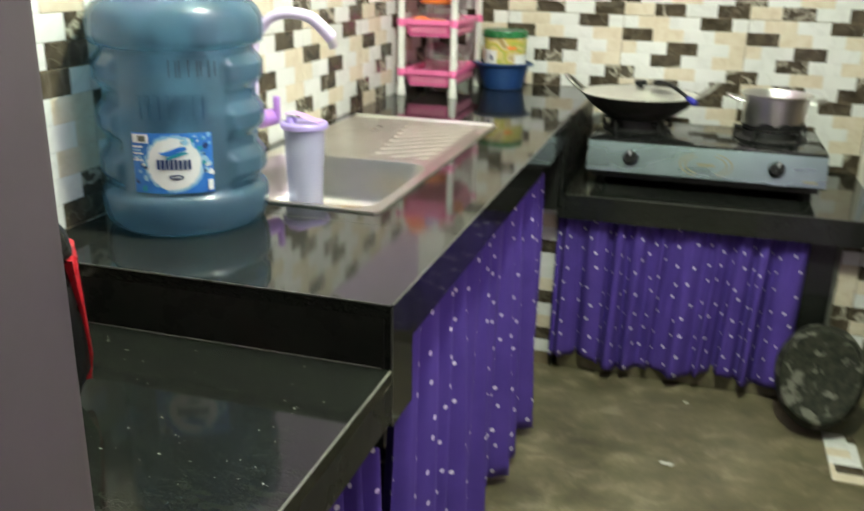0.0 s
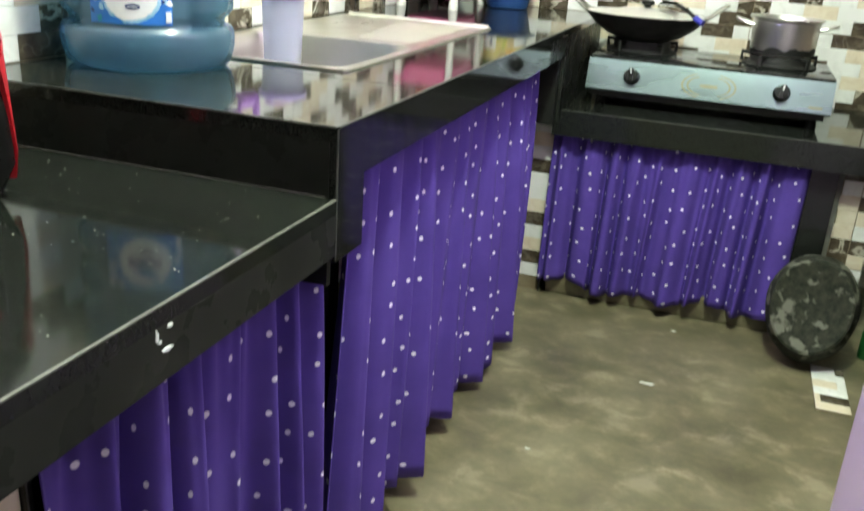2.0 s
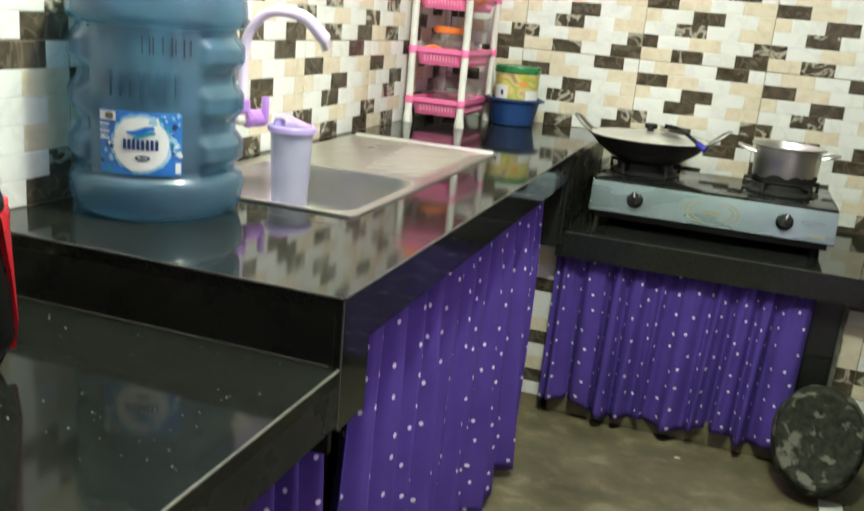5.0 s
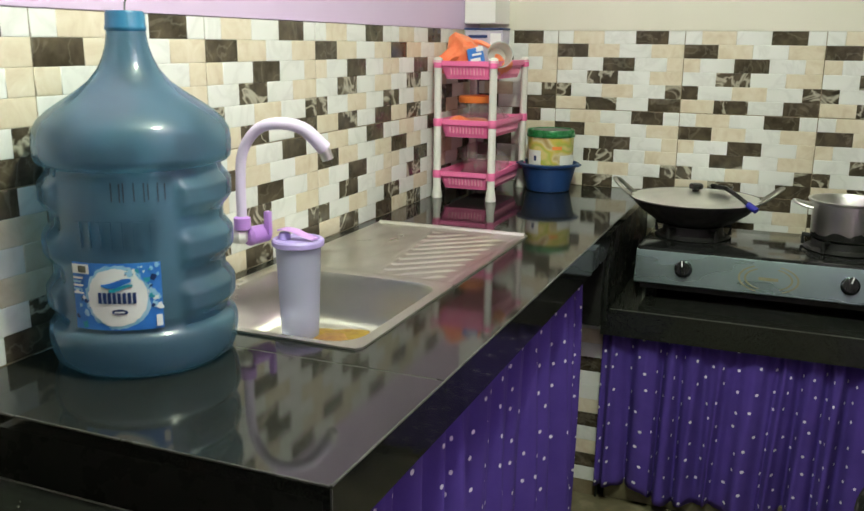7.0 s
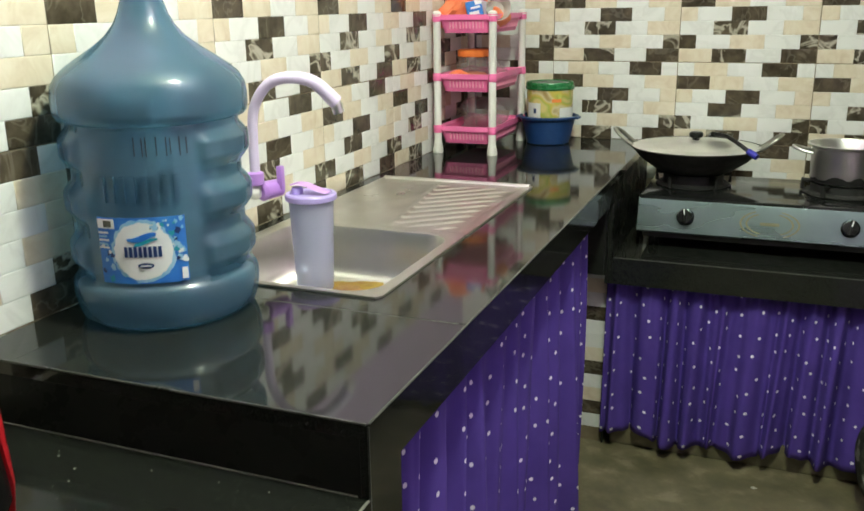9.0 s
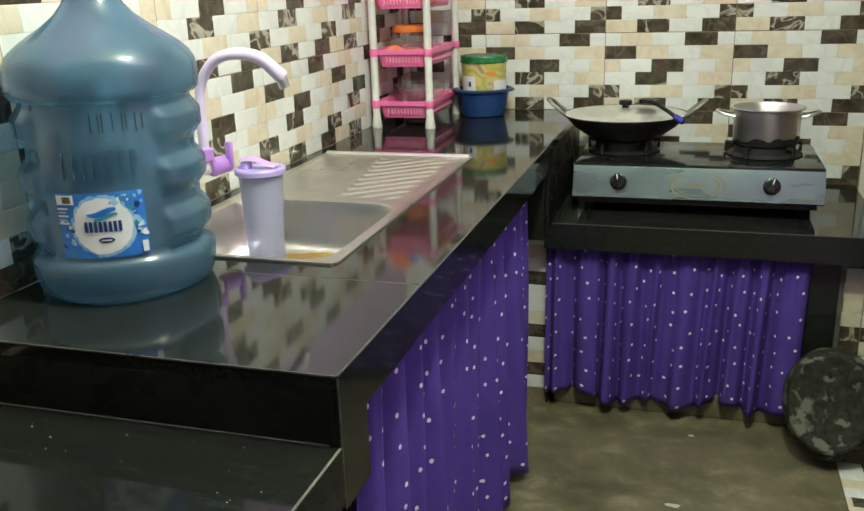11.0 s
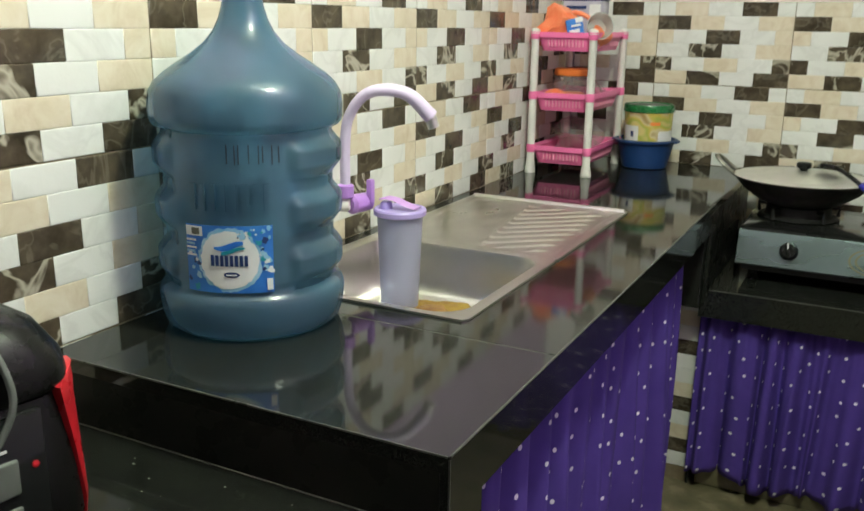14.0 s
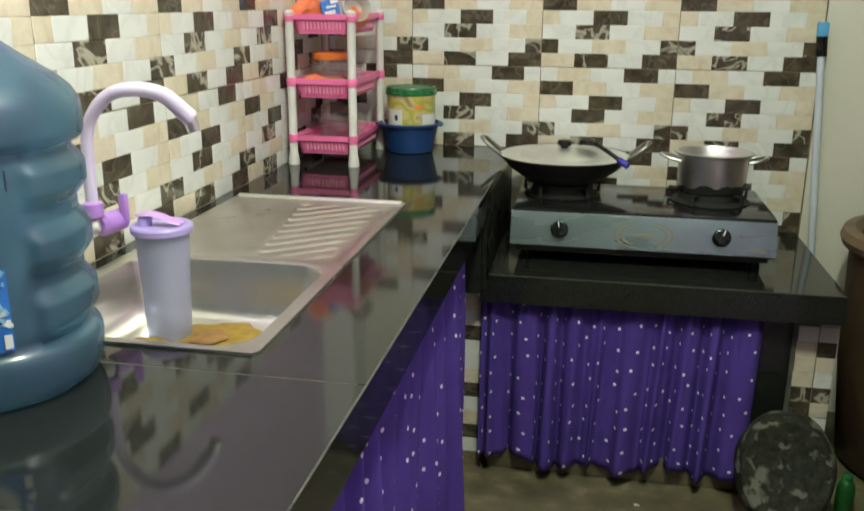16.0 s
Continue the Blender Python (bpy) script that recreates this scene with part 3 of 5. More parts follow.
part("drainboard", drainboard(), SINK_STEEL, sink, "ribbed steel drainboard", smooth=60)
part("raised_edge", tube([(SX0 + 0.006, SY1 - 0.006, ZC + 0.002), (SX1 - 0.006, SY1 - 0.006, ZC + 0.002)], 0.008, 16), SINK_STEEL, sink, "bright rolled far edge", smooth=True)
part("drain", lathe([(0.04, ZC - 0.1075), (0.04, ZC - 0.1045), (0.03, ZC - 0.1045), (0.012, ZC - 0.1065)], 28, ((BX0 + BX1) / 2, (BY0 + BY1) / 2, 0)), LIGHT_STEEL, sink, smooth=True)

sponge = thing("scrubbing_sponge", "yellow and brown net sponge spread in the sink", "sponge", 0.266, -1.482, ZC - 0.103)


def sponge_shape(a, r, z):
    return r * (1 + 0.09 * math.sin(5 * a + 40 * z) + 0.05 * math.sin(11 * a))


NET = lathe([(0.03, 0), (0.060, 0.003), (0.068, 0.012), (0.060, 0.022), (0.040, 0.028), (0.0, 0.024)], 40, shape=sponge_shape)
part("net", moved(NET, Matrix.Diagonal((1.25, 0.98, 0.85, 1.0))), SPONGE, sponge, smooth=True)
part("tail", moved(lathe([(0.012, 0.001), (0.030, 0.006), (0.028, 0.026), (0.016, 0.036), (0.0, 0.038)], 24, (0, 0, 0), sponge_shape), Matrix.Translation((-0.078, -0.082, 0.001)) @ Matrix.Diagonal((1.7, 0.75, 1, 1))), SPONGE, sponge, "brownish loose end", smooth=True)
part("fold", lathe([(0.010, 0.022), (0.030, 0.027), (0.024, 0.031), (0.0, 0.031)], 20, (-0.006, -0.028, 0), sponge_shape), worn("brown_net", (0.20, 0.085, 0.03), (0.34, 0.19, 0.05), 70, (0.5, 0.7), fine=300, relief=0.6), sponge, "brownish tied middle", smooth=True)

# ---- tap ----
tap = thing("wall_tap", "lavender plastic gooseneck wall tap with purple lever", "tap", 0.008, -1.553, 0.93)
part("wall_flange", moved(lathe([(0.026, 0), (0.026, 0.006), (0.017, 0.012)], 24), Matrix.Translation((-0.008, -0.02, 0)) @ Matrix.Rotation(radians(90), 4, "Y")), LAVENDER, tap, smooth=True)
part("body", tube([(0.001, -0.02, 0), (0.06, -0.02, 0), (0.112, -0.02, 0), (0.118, -0.018, 0)], [0.012, 0.014, 0.015, 0.010], 20), IVORY, tap, "white valve body", smooth=True)
part("valve_knob", tube([(0.113, -0.012, -0.003), (0.114, -0.006, -0.003), (0.122, 0.036, -0.003), (0.123, 0.042, -0.003)], [0.012, 0.0175, 0.0165, 0.011], 20), PURPLE, tap, "purple valve knob", smooth=True)
part("lever", boxes((0.128, 0.140, 0.020, 0.033, -0.004, 0.040), bevel=0.004), PURPLE, tap, "purple lever", smooth=True)
part("collar", lathe([(0.012, 0.012), (0.015, 0.015), (0.015, 0.034), (0.010, 0.037)], 24, (0.112, -0.022, 0)), PURPLE, tap, "purple collar", smooth=True)
NECK = smoothed([(0.112, -0.022, 0.02), (0.113, -0.023, 0.10), (0.121, -0.024, 0.152), (0.151, -0.024, 0.191), (0.188, -0.017, 0.203), (0.223, 0.007, 0.194), (0.252, 0.032, 0.158)], 7)
part("gooseneck", tube(NECK, [0.009 + 0.0045 * (k / len(NECK)) ** 3 for k in range(len(NECK))], 18), LAVENDER, tap, "pale lavender curved spout", smooth=True)
part("nozzle", tube([(0.250, 0.031, 0.161), (0.256, 0.035, 0.139)], 0.0105, 16), LIGHT_STEEL, tap, "metal nozzle", smooth=True)

# ---- tumbler ----
cup = thing("tumbler", "tall frosted lavender tumbler with purple flip lid", "tumbler", 0.188, -1.50, ZC - 0.1045)
part("cup_body", lathe([(0.0, 0.002), (0.032, 0.0), (0.034, 0.004), (0.0415, 0.190), (0.0425, 0.196), (0.041, 0.196), (0.039, 0.185), (0.032, 0.008), (0.0, 0.007)], 40), FROST, cup, "frosted translucent body", smooth=True)
LID = worn("lilac_lid_plastic", (0.42, 0.33, 0.70), (0.48, 0.39, 0.75), 18, (0.3, 0.4), relief=0.03)
lid = part("lid", lathe([(0.0445, 0.196), (0.0480, 0.198), (0.0482, 0.206), (0.046, 0.209), (0.040, 0.209), (0.038, 0.206), (0.030, 0.206), (0.0, 0.207)], 40), LID, cup, "purple screw lid", smooth=25)
part("spout", lathe([(0.011, 0.206), (0.011, 0.216), (0.009, 0.219), (0.0, 0.219)], 20, (-0.026, -0.004, 0)), LID, lid, smooth=True)
STRAP = smoothed([(-0.036, -0.004, 0.222), (-0.022, -0.004, 0.225), (-0.004, -0.003, 0.223), (0.014, 0.000, 0.216), (0.034, 0.004, 0.209)], 5)
part("flip_strap", loft([[(q.x, q.y + w, q.z + h) for w, h in ((-0.010 - 0.003 * math.sin(3 * k / len(STRAP)), 0), (0.010, 0), (0.009, 0.003), (-0.009, 0.003))] for k, q in enumerate(STRAP)], bottom=True, top=True), MAGENTA, lid, "pink-purple flip strap", smooth=50)

# ---- water bottle ----
bottle = thing("water_gallon", "large hazy blue water bottle with an upside-down blue label", "bottle", 0.141, -1.860, ZC + 0.0005)
FRONT = radians(-65)


def bottle_radius(a, r, z):
    d = abs((a - FRONT + math.pi) % (2 * math.pi) - math.pi)
    d = min(d, math.pi - d)
    side = max(0, min(1, (d - 0.64) / 0.15))
    side = side * side * (3 - 2 * side)
    if 0.066 < z < 0.287:
        wave = 0.5 - 0.5 * math.cos(2 * math.pi * (z - 0.066) / 0.0737)
        r += side * (0.0130 * min(1, max(0, 1.5 * wave - 0.2)) ** 0.8 - 0.0075) - (1 - side) * 0.003
    return r


PROFILE = [(0.0, 0.012), (0.06, 0.010), (0.10, 0.002), (0.116, 0.0), (0.127, 0.008), (0.132, 0.022), (0.1345, 0.04), (0.1345, 0.052), (0.1325, 0.059), (0.1285, 0.064), (0.1262, 0.068), (0.126, 0.076)]
PROFILE += [(0.1275, 0.078 + 0.0030 * k) for k in range(1, 69)]
PROFILE += [(0.1262, 0.286), (0.1295, 0.289), (0.1338, 0.294), (0.1352, 0.302), (0.1356, 0.318), (0.1335, 0.334), (0.126, 0.347), (0.112, 0.360), (0.093, 0.373), (0.073, 0.386), (0.055, 0.400), (0.0425, 0.415), (0.0345, 0.431), (0.0295, 0.447), (0.0272, 0.460), (0.0258, 0.472), (0.0245, 0.484)]
part("shell", lathe(PROFILE, 160, shape=bottle_radius), BLUE, bottle, "hazy blue ribbed shell", smooth=60)
part("tear_tab", tube(smoothed([(0.0, 0.0, 0.494), (0.001, 0.001, 0.506), (0.003, 0.003, 0.512), (-0.002, 0.001, 0.517)], 4), 0.0012, 8), GREY_BUTTON, bottle, "thin torn cap tab", smooth=True)
part("cap", lathe([(0.0265, 0.467), (0.0278, 0.469), (0.0280, 0.473), (0.0270, 0.475), (0.0265, 0.490), (0.0245, 0.494), (0.0, 0.495)], 32), CAP_BLUE, bottle, "blue press-on cap", smooth=True)


def on_bottle(u, v, off, lift=0.0012):
    a = FRONT + u / 0.128
    r = bottle_radius(a, 0.1275, v) + lift + off
    return (r * math.cos(a), r * math.sin(a), v)


def on_label(lift):
    return lambda u, v, off: on_bottle(u, v, off, lift)


def disc_on(lift, cu, cv, ru, rv, n=28, inner=0.0):
    """An oval or ring print on the bottle's side."""
    bm = bmesh.new()
    out = [bm.verts.new(on_bottle(cu + ru * math.cos(2 * math.pi * k / n), cv + rv * math.sin(2 * math.pi * k / n), 0, lift)) for k in range(n)]
    if inner:
        inn = [bm.verts.new(on_bottle(cu + inner * ru * math.cos(2 * math.pi * k / n), cv + inner * rv * math.sin(2 * math.pi * k / n), 0, lift)) for k in range(n)]
        for k in range(n):
            bm.faces.new((out[k], out[(k + 1) % n], inn[(k + 1) % n], inn[k]))
    else:
        mid = bm.verts.new(on_bottle(cu, cv, 0, lift))
        for k in range(n):
            bm.faces.new((out[k], out[(k + 1) % n], mid))
    return bm


def jagged(lift, cu, cv, r, seed, n=56, rough=0.08):
    """A round print with a splashed, uneven outline."""
    rnd = random.Random(seed)
    size = [r * (1 + rnd.uniform(-rough, rough)) for k in range(n)]
    rings = [[on_bottle(cu + f * q * math.cos(2 * math.pi * k / n), cv + f * q * math.sin(2 * math.pi * k / n), 0, lift) for k, q in enumerate(size)] for f in (1.0, 0.75, 0.5, 0.25, 0.08)]
    return loft(rings, top=True)


LV = 0.073
label = part("label", patch(on_label(0.0014), -0.064, 0.060, LV, LV + 0.093, 20, 8), PRINT_BLUE, bottle, "blue and white printed label", smooth=True)
part("halo", jagged(0.0021, 0.0, LV + 0.046, 0.0445, 3, rough=0.05), PRINT_SKY, label)
part("emblem", jagged(0.0026, 0.0, LV + 0.046, 0.0405, 5, rough=0.03), PRINT_WHITE, label, "white splashed emblem")


def crescent(u, v, off):
    return on_bottle(u, LV + 0.066 + (v - 0.5) * 0.009 * math.cos((u - 0.002) * 60) + 0.004 * math.sin((u - 0.004) * 95), off, 0.0031)


part("wave", patch(crescent, -0.020, 0.020, 0.0, 1.0, 14, 3), PRINT_BLUE, label, "blue wave mark")
part("wave", patch(lambda u, v, off: on_bottle(u, crescent(u, v, 0)[2] - 0.007, off, 0.0031), -0.010, 0.022, 0.2, 0.8, 10, 2), PRINT_TEAL, label)
for k in range(8):
    u = -0.0250 + 0.0066 * k
    part("word_bar", patch(on_label(0.0031), u, u + 0.0044, LV + 0.038, LV + 0.053, 3, 2), PRINT_NAVY, label)
part("badge", disc_on(0.0031, 0.003, LV + 0.026, 0.011, 0.004), PRINT_NAVY, label, "small dark oval badge")
part("badge_bar", patch(on_label(0.0037), -0.004, 0.010, LV + 0.0252, LV + 0.0268, 3, 1), PRINT_WHITE, label)
rnd = random.Random(9)
for k in range(46):
    side = rnd.random()
    if side < 0.45:
        cu, cv = rnd.uniform(0.012, 0.057), LV + rnd.uniform(0.068, 0.090)
    elif side < 0.7:
        cu, cv = rnd.uniform(0.045, 0.057), LV + rnd.uniform(0.03, 0.07)
    else:
        cu, cv = -rnd.uniform(0.043, 0.061), LV + rnd.uniform(0.004, 0.06)
    part("splash", jagged(0.0023 + 0.00002 * k, cu, cv, rnd.uniform(0.0012, 0.0046), 60 + k, 10, 0.4), (PRINT_SKY, PRINT_WHITE, PRINT_SKY, PRINT_NAVY, PRINT_TEAL)[k % 5], label)
part("corner_patch", patch(on_label(0.0034), -0.062, -0.036, LV + 0.078, LV + 0.091, 4, 2), PRINT_WHITE, label)
part("corner_patch", patch(on_label(0.0040), -0.052, -0.040, LV + 0.080, LV + 0.089, 4, 2), EDGE, label)
part("corner_patch", patch(on_label(0.0034), 0.050, 0.058, LV + 0.004, LV + 0.020, 3, 2), PRINT_WHITE, label)
for k in range(5):
    part("small_bar", patch(on_label(0.0036), -0.062, -0.046 - 0.003 * (k % 2), LV + 0.050 + 0.0052 * k, LV + 0.0525 + 0.0052 * k, 3, 1), PRINT_SKY if k % 2 else PRINT_WHITE, label)
for u, w, v0, v1 in [(0.002, 0.0016, 0.249, 0.274), (0.0125, 0.0016, 0.248, 0.273), (0.0175, 0.0016, 0.248, 0.274), (0.031, 0.0016, 0.249, 0.274), (0.044, 0.0016, 0.248, 0.273), (0.0495, 0.0016, 0.250, 0.272), (0.062, 0.0016, 0.247, 0.273), (0.0715, 0.0016, 0.249, 0.271)]:
    part("ink_bar", patch(on_label(0.0010), u, u + w, v0, v1, 3, 3), INK, bottle, "faint hand-drawn ink bar")
for k in range(8):
    u = -0.052 + 0.0145 * k
    part("embossed_bar", patch(on_label(-0.0012), u, u + 0.0075, 0.186, 0.222, 4, 5, 0.0052), BLUE, bottle, "raised bar moulded into the shell", smooth=True)

# ---- pink rack ----
rack = thing("storage_rack", "three-tier pink plastic basket rack with white posts", "rack", 0.0, 0.0, ZC)
RX0, RX1, RY0, RY1 = 0.024, 0.196, -0.425, -0.118


def basket(z):
    """A tapered basket with pierced sides."""
    bm = bmesh.new()
    wide = rounded(RX0 - 0.004, RX1 + 0.004, RY0 - 0.004, RY1 + 0.004, 0.018, 4)
    mid = rounded(RX0 + 0.003, RX1 - 0.003, RY0 + 0.003, RY1 - 0.003, 0.018, 4)
    base = rounded(RX0 + 0.014, RX1 - 0.014, RY0 + 0.014, RY1 - 0.014, 0.018, 4)
    inn = rounded(RX0 + 0.012, RX1 - 0.012, RY0 + 0.012, RY1 - 0.012, 0.018, 4)
    return loft([[(x, y, z - 0.002) for x, y in base], [(x, y, z + 0.036) for x, y in mid], [(x, y, z + 0.036) for x, y in wide], [(x, y, z + 0.050) for x, y in wide], [(x, y, z + 0.050) for x, y in mid], [(x, y, z + 0.045) for x, y in inn], [(x, y, z + 0.004) for x, y in inn]], bm, bottom=True, top=True)


SLOT = worn("pale_pink_plastic", (0.80, 0.26, 0.42), (0.85, 0.33, 0.48), 12, (0.4, 0.5), relief=0)
LEVELS = (0.032, 0.186, 0.356)
for z in LEVELS:
    tray = part("basket", basket(z), PINK, rack, "pink slotted basket", smooth=30)
    for k in range(11):
        x = RX0 + 0.036 + k * 0.0102
        part("slot", boxes((x, x + 0.0042, RY0 + 0.0045, RY0 + 0.0085, z + 0.010, z + 0.033)), SLOT, tray, "pale slot")
    for k in range(17):
        y = RY0 + 0.045 + k * 0.0135
        part("slot", boxes((RX1 - 0.0085, RX1 - 0.0045, y, y + 0.0055, z + 0.010, z + 0.033)), SLOT, tray, "pale slot")
for x in (RX0, RX1):
    for y in (RY0, RY1):
        part("post", lathe([(0.015, 0.0), (0.0165, 0.004), (0.0125, 0.030), (0.0115, 0.036), (0.0115, 0.398), (0.014, 0.402), (0.013, 0.412), (0.006, 0.417)], 16, (x, y, 0)), IVORY, rack, "white post", smooth=True)
        for z in LEVELS:
            part("corner_clip", lathe([(0.0125, z + 0.030), (0.0138, z + 0.033), (0.0138, z + 0.050), (0.0125, z + 0.053)], 16, (x, y, 0)), PINK, rack, smooth=True)

jar = thing("plastic_jar", "clear jar with an orange lid in the pink rack", "jar", 0.098, -0.30, ZC + 0.191)
part("glass", lathe([(0.052, 0.0), (0.056, 0.005), (0.056, 0.07), (0.046, 0.088), (0.046, 0.094)], 32), CLEAR, jar, smooth=True)
part("contents", lathe([(0.050, 0.003), (0.050, 0.030), (0.03, 0.042), (0.0, 0.038)], 24), BAG_ORANGE, jar, "orange-red contents", smooth=True)
part("lid", lathe([(0.050, 0.090), (0.052, 0.093), (0.052, 0.107), (0.048, 0.111), (0.0, 0.111)], 32), ORANGE, jar, "orange screw lid", smooth=True)


def crumple(rx, ry, h, seed, n=18, rings=9):
    """A slack plastic bag: a drooping heap with creases."""
    rnd = random.Random(seed)
    ph = [rnd.random() * 6.28 for _ in range(4)]

    def shape(a, r, z):
        return r * (1 + 0.22 * math.sin(3 * a + ph[0] + z * 30) + 0.13 * math.sin(7 * a + ph[1] - z * 60) + 0.08 * math.sin(11 * a + ph[2]))

    prof = [(rx * math.sin(math.pi * (0.12 + 0.88 * k / rings)) ** 0.6 if k < rings else 0.0, h * k / rings) for k in range(rings + 1)]
    bm = lathe(prof, n, shape=shape)
    for v in bm.verts:
        v.co.y *= ry / rx
        v.co.x += 0.15 * h * math.sin(v.co.z * 50 + ph[3])
    return bm


for x, y, rx, ry, h, seed in [(0.062, -0.350, 0.054, 0.045, 0.128, 3), (0.172, -0.32, 0.026, 0.05, 0.072, 5)]:
    bag = thing("orange_bag", "crumpled orange plastic bag in the top basket", "plastic bag", x, y, ZC + 0.361)
    part("film", crumple(rx, ry, h, seed), BAG_ORANGE, bag, smooth=25)
strap = thing("bag_handle", "orange strap lying over the top basket", "strap", 0.09, -0.33, ZC + 0.361)
part("strip", tube(smoothed([(-0.02, 0, 0.09), (0.02, -0.005, 0.1), (0.06, 0.0, 0.085), (0.075, 0.01, 0.06)]), 0.007, 8), BAG_ORANGE, strap, smooth=True)
sachet = thing("blue_sachet", "blue and white packet standing in the top basket", "packet", 0.140, -0.385, ZC + 0.361, 20, ry=-12)
part("pouch", boxes((-0.024, 0.024, -0.008, 0.008, 0.0, 0.085), bevel=0.006), PRINT_BLUE, sachet, smooth=True)
part("stripe", boxes((-0.017, 0.012, -0.0095, -0.0085, 0.045, 0.055), (-0.010, 0.017, -0.0095, -0.0085, 0.062, 0.068)), PRINT_WHITE, sachet, "white printed stripes")
part("white_corner", boxes((0.004, 0.024, -0.0095, -0.0082, 0.072, 0.086)), PRINT_WHITE, sachet)
scoop = thing("plastic_cup", "pale grey plastic cup lying in the top basket", "cup", 0.172, -0.335, ZC + 0.415, 30, rx=80)
part("bowl", lathe([(0.02, 0.0), (0.028, 0.01), (0.038, 0.06), (0.036, 0.06), (0.026, 0.012), (0.0, 0.008)], 28), see_through("milky_plastic", (0.72, 0.76, 0.73), 0.55, (0.9, 0.95, 0.9)), scoop, smooth=True)
LILAC_GREY = worn("lilac_grey_card", (0.42, 0.40, 0.50), (0.56, 0.53, 0.62), 22, (0.4, 0.55), relief=0.05)
tin = thing("storage_box", "lilac-grey printed box standing behind the bags", "box", 0.092, -0.185, ZC + 0.361)
part("box", boxes((-0.062, 0.062, -0.035, 0.035, 0.0, 0.136), bevel=0.004), LILAC_GREY, tin, smooth=True)
part("lid", boxes((-0.064, 0.064, -0.037, 0.037, 0.1362, 0.142), bevel=0.002), PRINT_NAVY, tin, "dark blue lid edge")
part("print_band", boxes((-0.050, 0.012, -0.0365, -0.0352, 0.112, 0.121)), PRINT_NAVY, tin, "dark printed bar")
part("print_panel", boxes((0.022, 0.056, -0.0365, -0.0352, 0.05, 0.126)), PRINT_WHITE, tin, "white printed panel")
part("print_panel", boxes((-0.054, -0.02, -0.0365, -0.0352, 0.04, 0.100)), PRINT_WHITE, tin, "white printed panel")
liner = thing("clear_bag", "clear plastic bag slumped in the lowest basket", "plastic bag", 0.115, -0.28, ZC + 0.037)
part("film", crumple(0.062, 0.10, 0.125, 9, 24), CLEAR, liner, smooth=25)
crinkle = thing("clear_bag", "clear plastic bag slumped beside the jar", "plastic bag", 0.112, -0.20, ZC + 0.191)
part("film", crumple(0.055, 0.05, 0.09, 12, 24), CLEAR, crinkle, smooth=25)
wrap = thing("red_wrapper", "crumpled salmon-red wrapper lying before the jar", "wrapper", 0.080, -0.378, ZC + 0.191)
part("film", crumple(0.036, 0.022, 0.056, 21), BAG_ORANGE, wrap, smooth=25)
slip = thing("paper_slip", "white crumpled slip in the lowest basket", "paper", 0.13, -0.385, ZC + 0.037)
part("sheet", crumple(0.028, 0.018, 0.03, 14), PRINT_WHITE, slip, smooth=20)

# ---- bowl and tin by the back wall ----
basin = thing("blue_basin", "deep navy blue plastic basin by the tiled wall", "basin", 0.292, -0.135, ZC)
part("shell", lathe([(0.0, 0.004), (0.062, 0.0), (0.068, 0.003), (0.086, 0.078), (0.0965, 0.082), (0.098, 0.088), (0.090, 0.090), (0.083, 0.078), (0.065, 0.008), (0.0, 0.007)], 44), NAVY, basin, smooth=True)
for s in (-1, 1):
    part("grip", boxes((s * 0.094 - 0.008, s * 0.094 + 0.008, -0.022, 0.022, 0.080, 0.087), bevel=0.003), NAVY, basin)
can = thing("food_tin", "yellow printed tin with a green lid in the basin", "tin", 0.296, -0.135, ZC + 0.008)
part("wall", lathe([(0.060, 0.0), (0.062, 0.003), (0.071, 0.085), (0.0735, 0.17)], 40), PRINT_YELLOW, can, "yellow printed side", smooth=True)
part("lid", lathe([(0.0745, 0.164), (0.0775, 0.166), (0.0775, 0.172), (0.0755, 0.174), (0.0765, 0.182), (0.074, 0.187), (0.068, 0.187), (0.066, 0.183), (0.0, 0.184)], 40), GREEN, can, "dark green lid", smooth=True)
part("lid_sticker", lathe([(0.060, 0.1842), (0.060, 0.1848), (0.0, 0.1852)], 36), GREY_BUTTON, can, "dull grey lid centre", smooth=True)


def on_tin(u, v, off):
    a, r = radians(-75) + u / 0.072, 0.0722 + (v - 0.085) * 0.03 + off + 0.0004
    return (r * math.cos(a), r * math.sin(a), v)


part("print_patch", patch(on_tin, -0.085, -0.03, 0.075, 0.125, 8, 4), PRINT_WHITE, can, "white printed patch")
part("print_patch", patch(on_tin, -0.055, -0.045, 0.092, 0.108, 3, 2, 0.001), PRINT_NAVY, can)
part("print_patch", patch(on_tin, 0.005, 0.035, 0.128, 0.138, 8, 3), ORANGE, can, "orange printed patch")
part("print_patch", patch(on_tin, 0.03, 0.10, 0.075, 0.11, 8, 3), PRINT_WHITE, can)

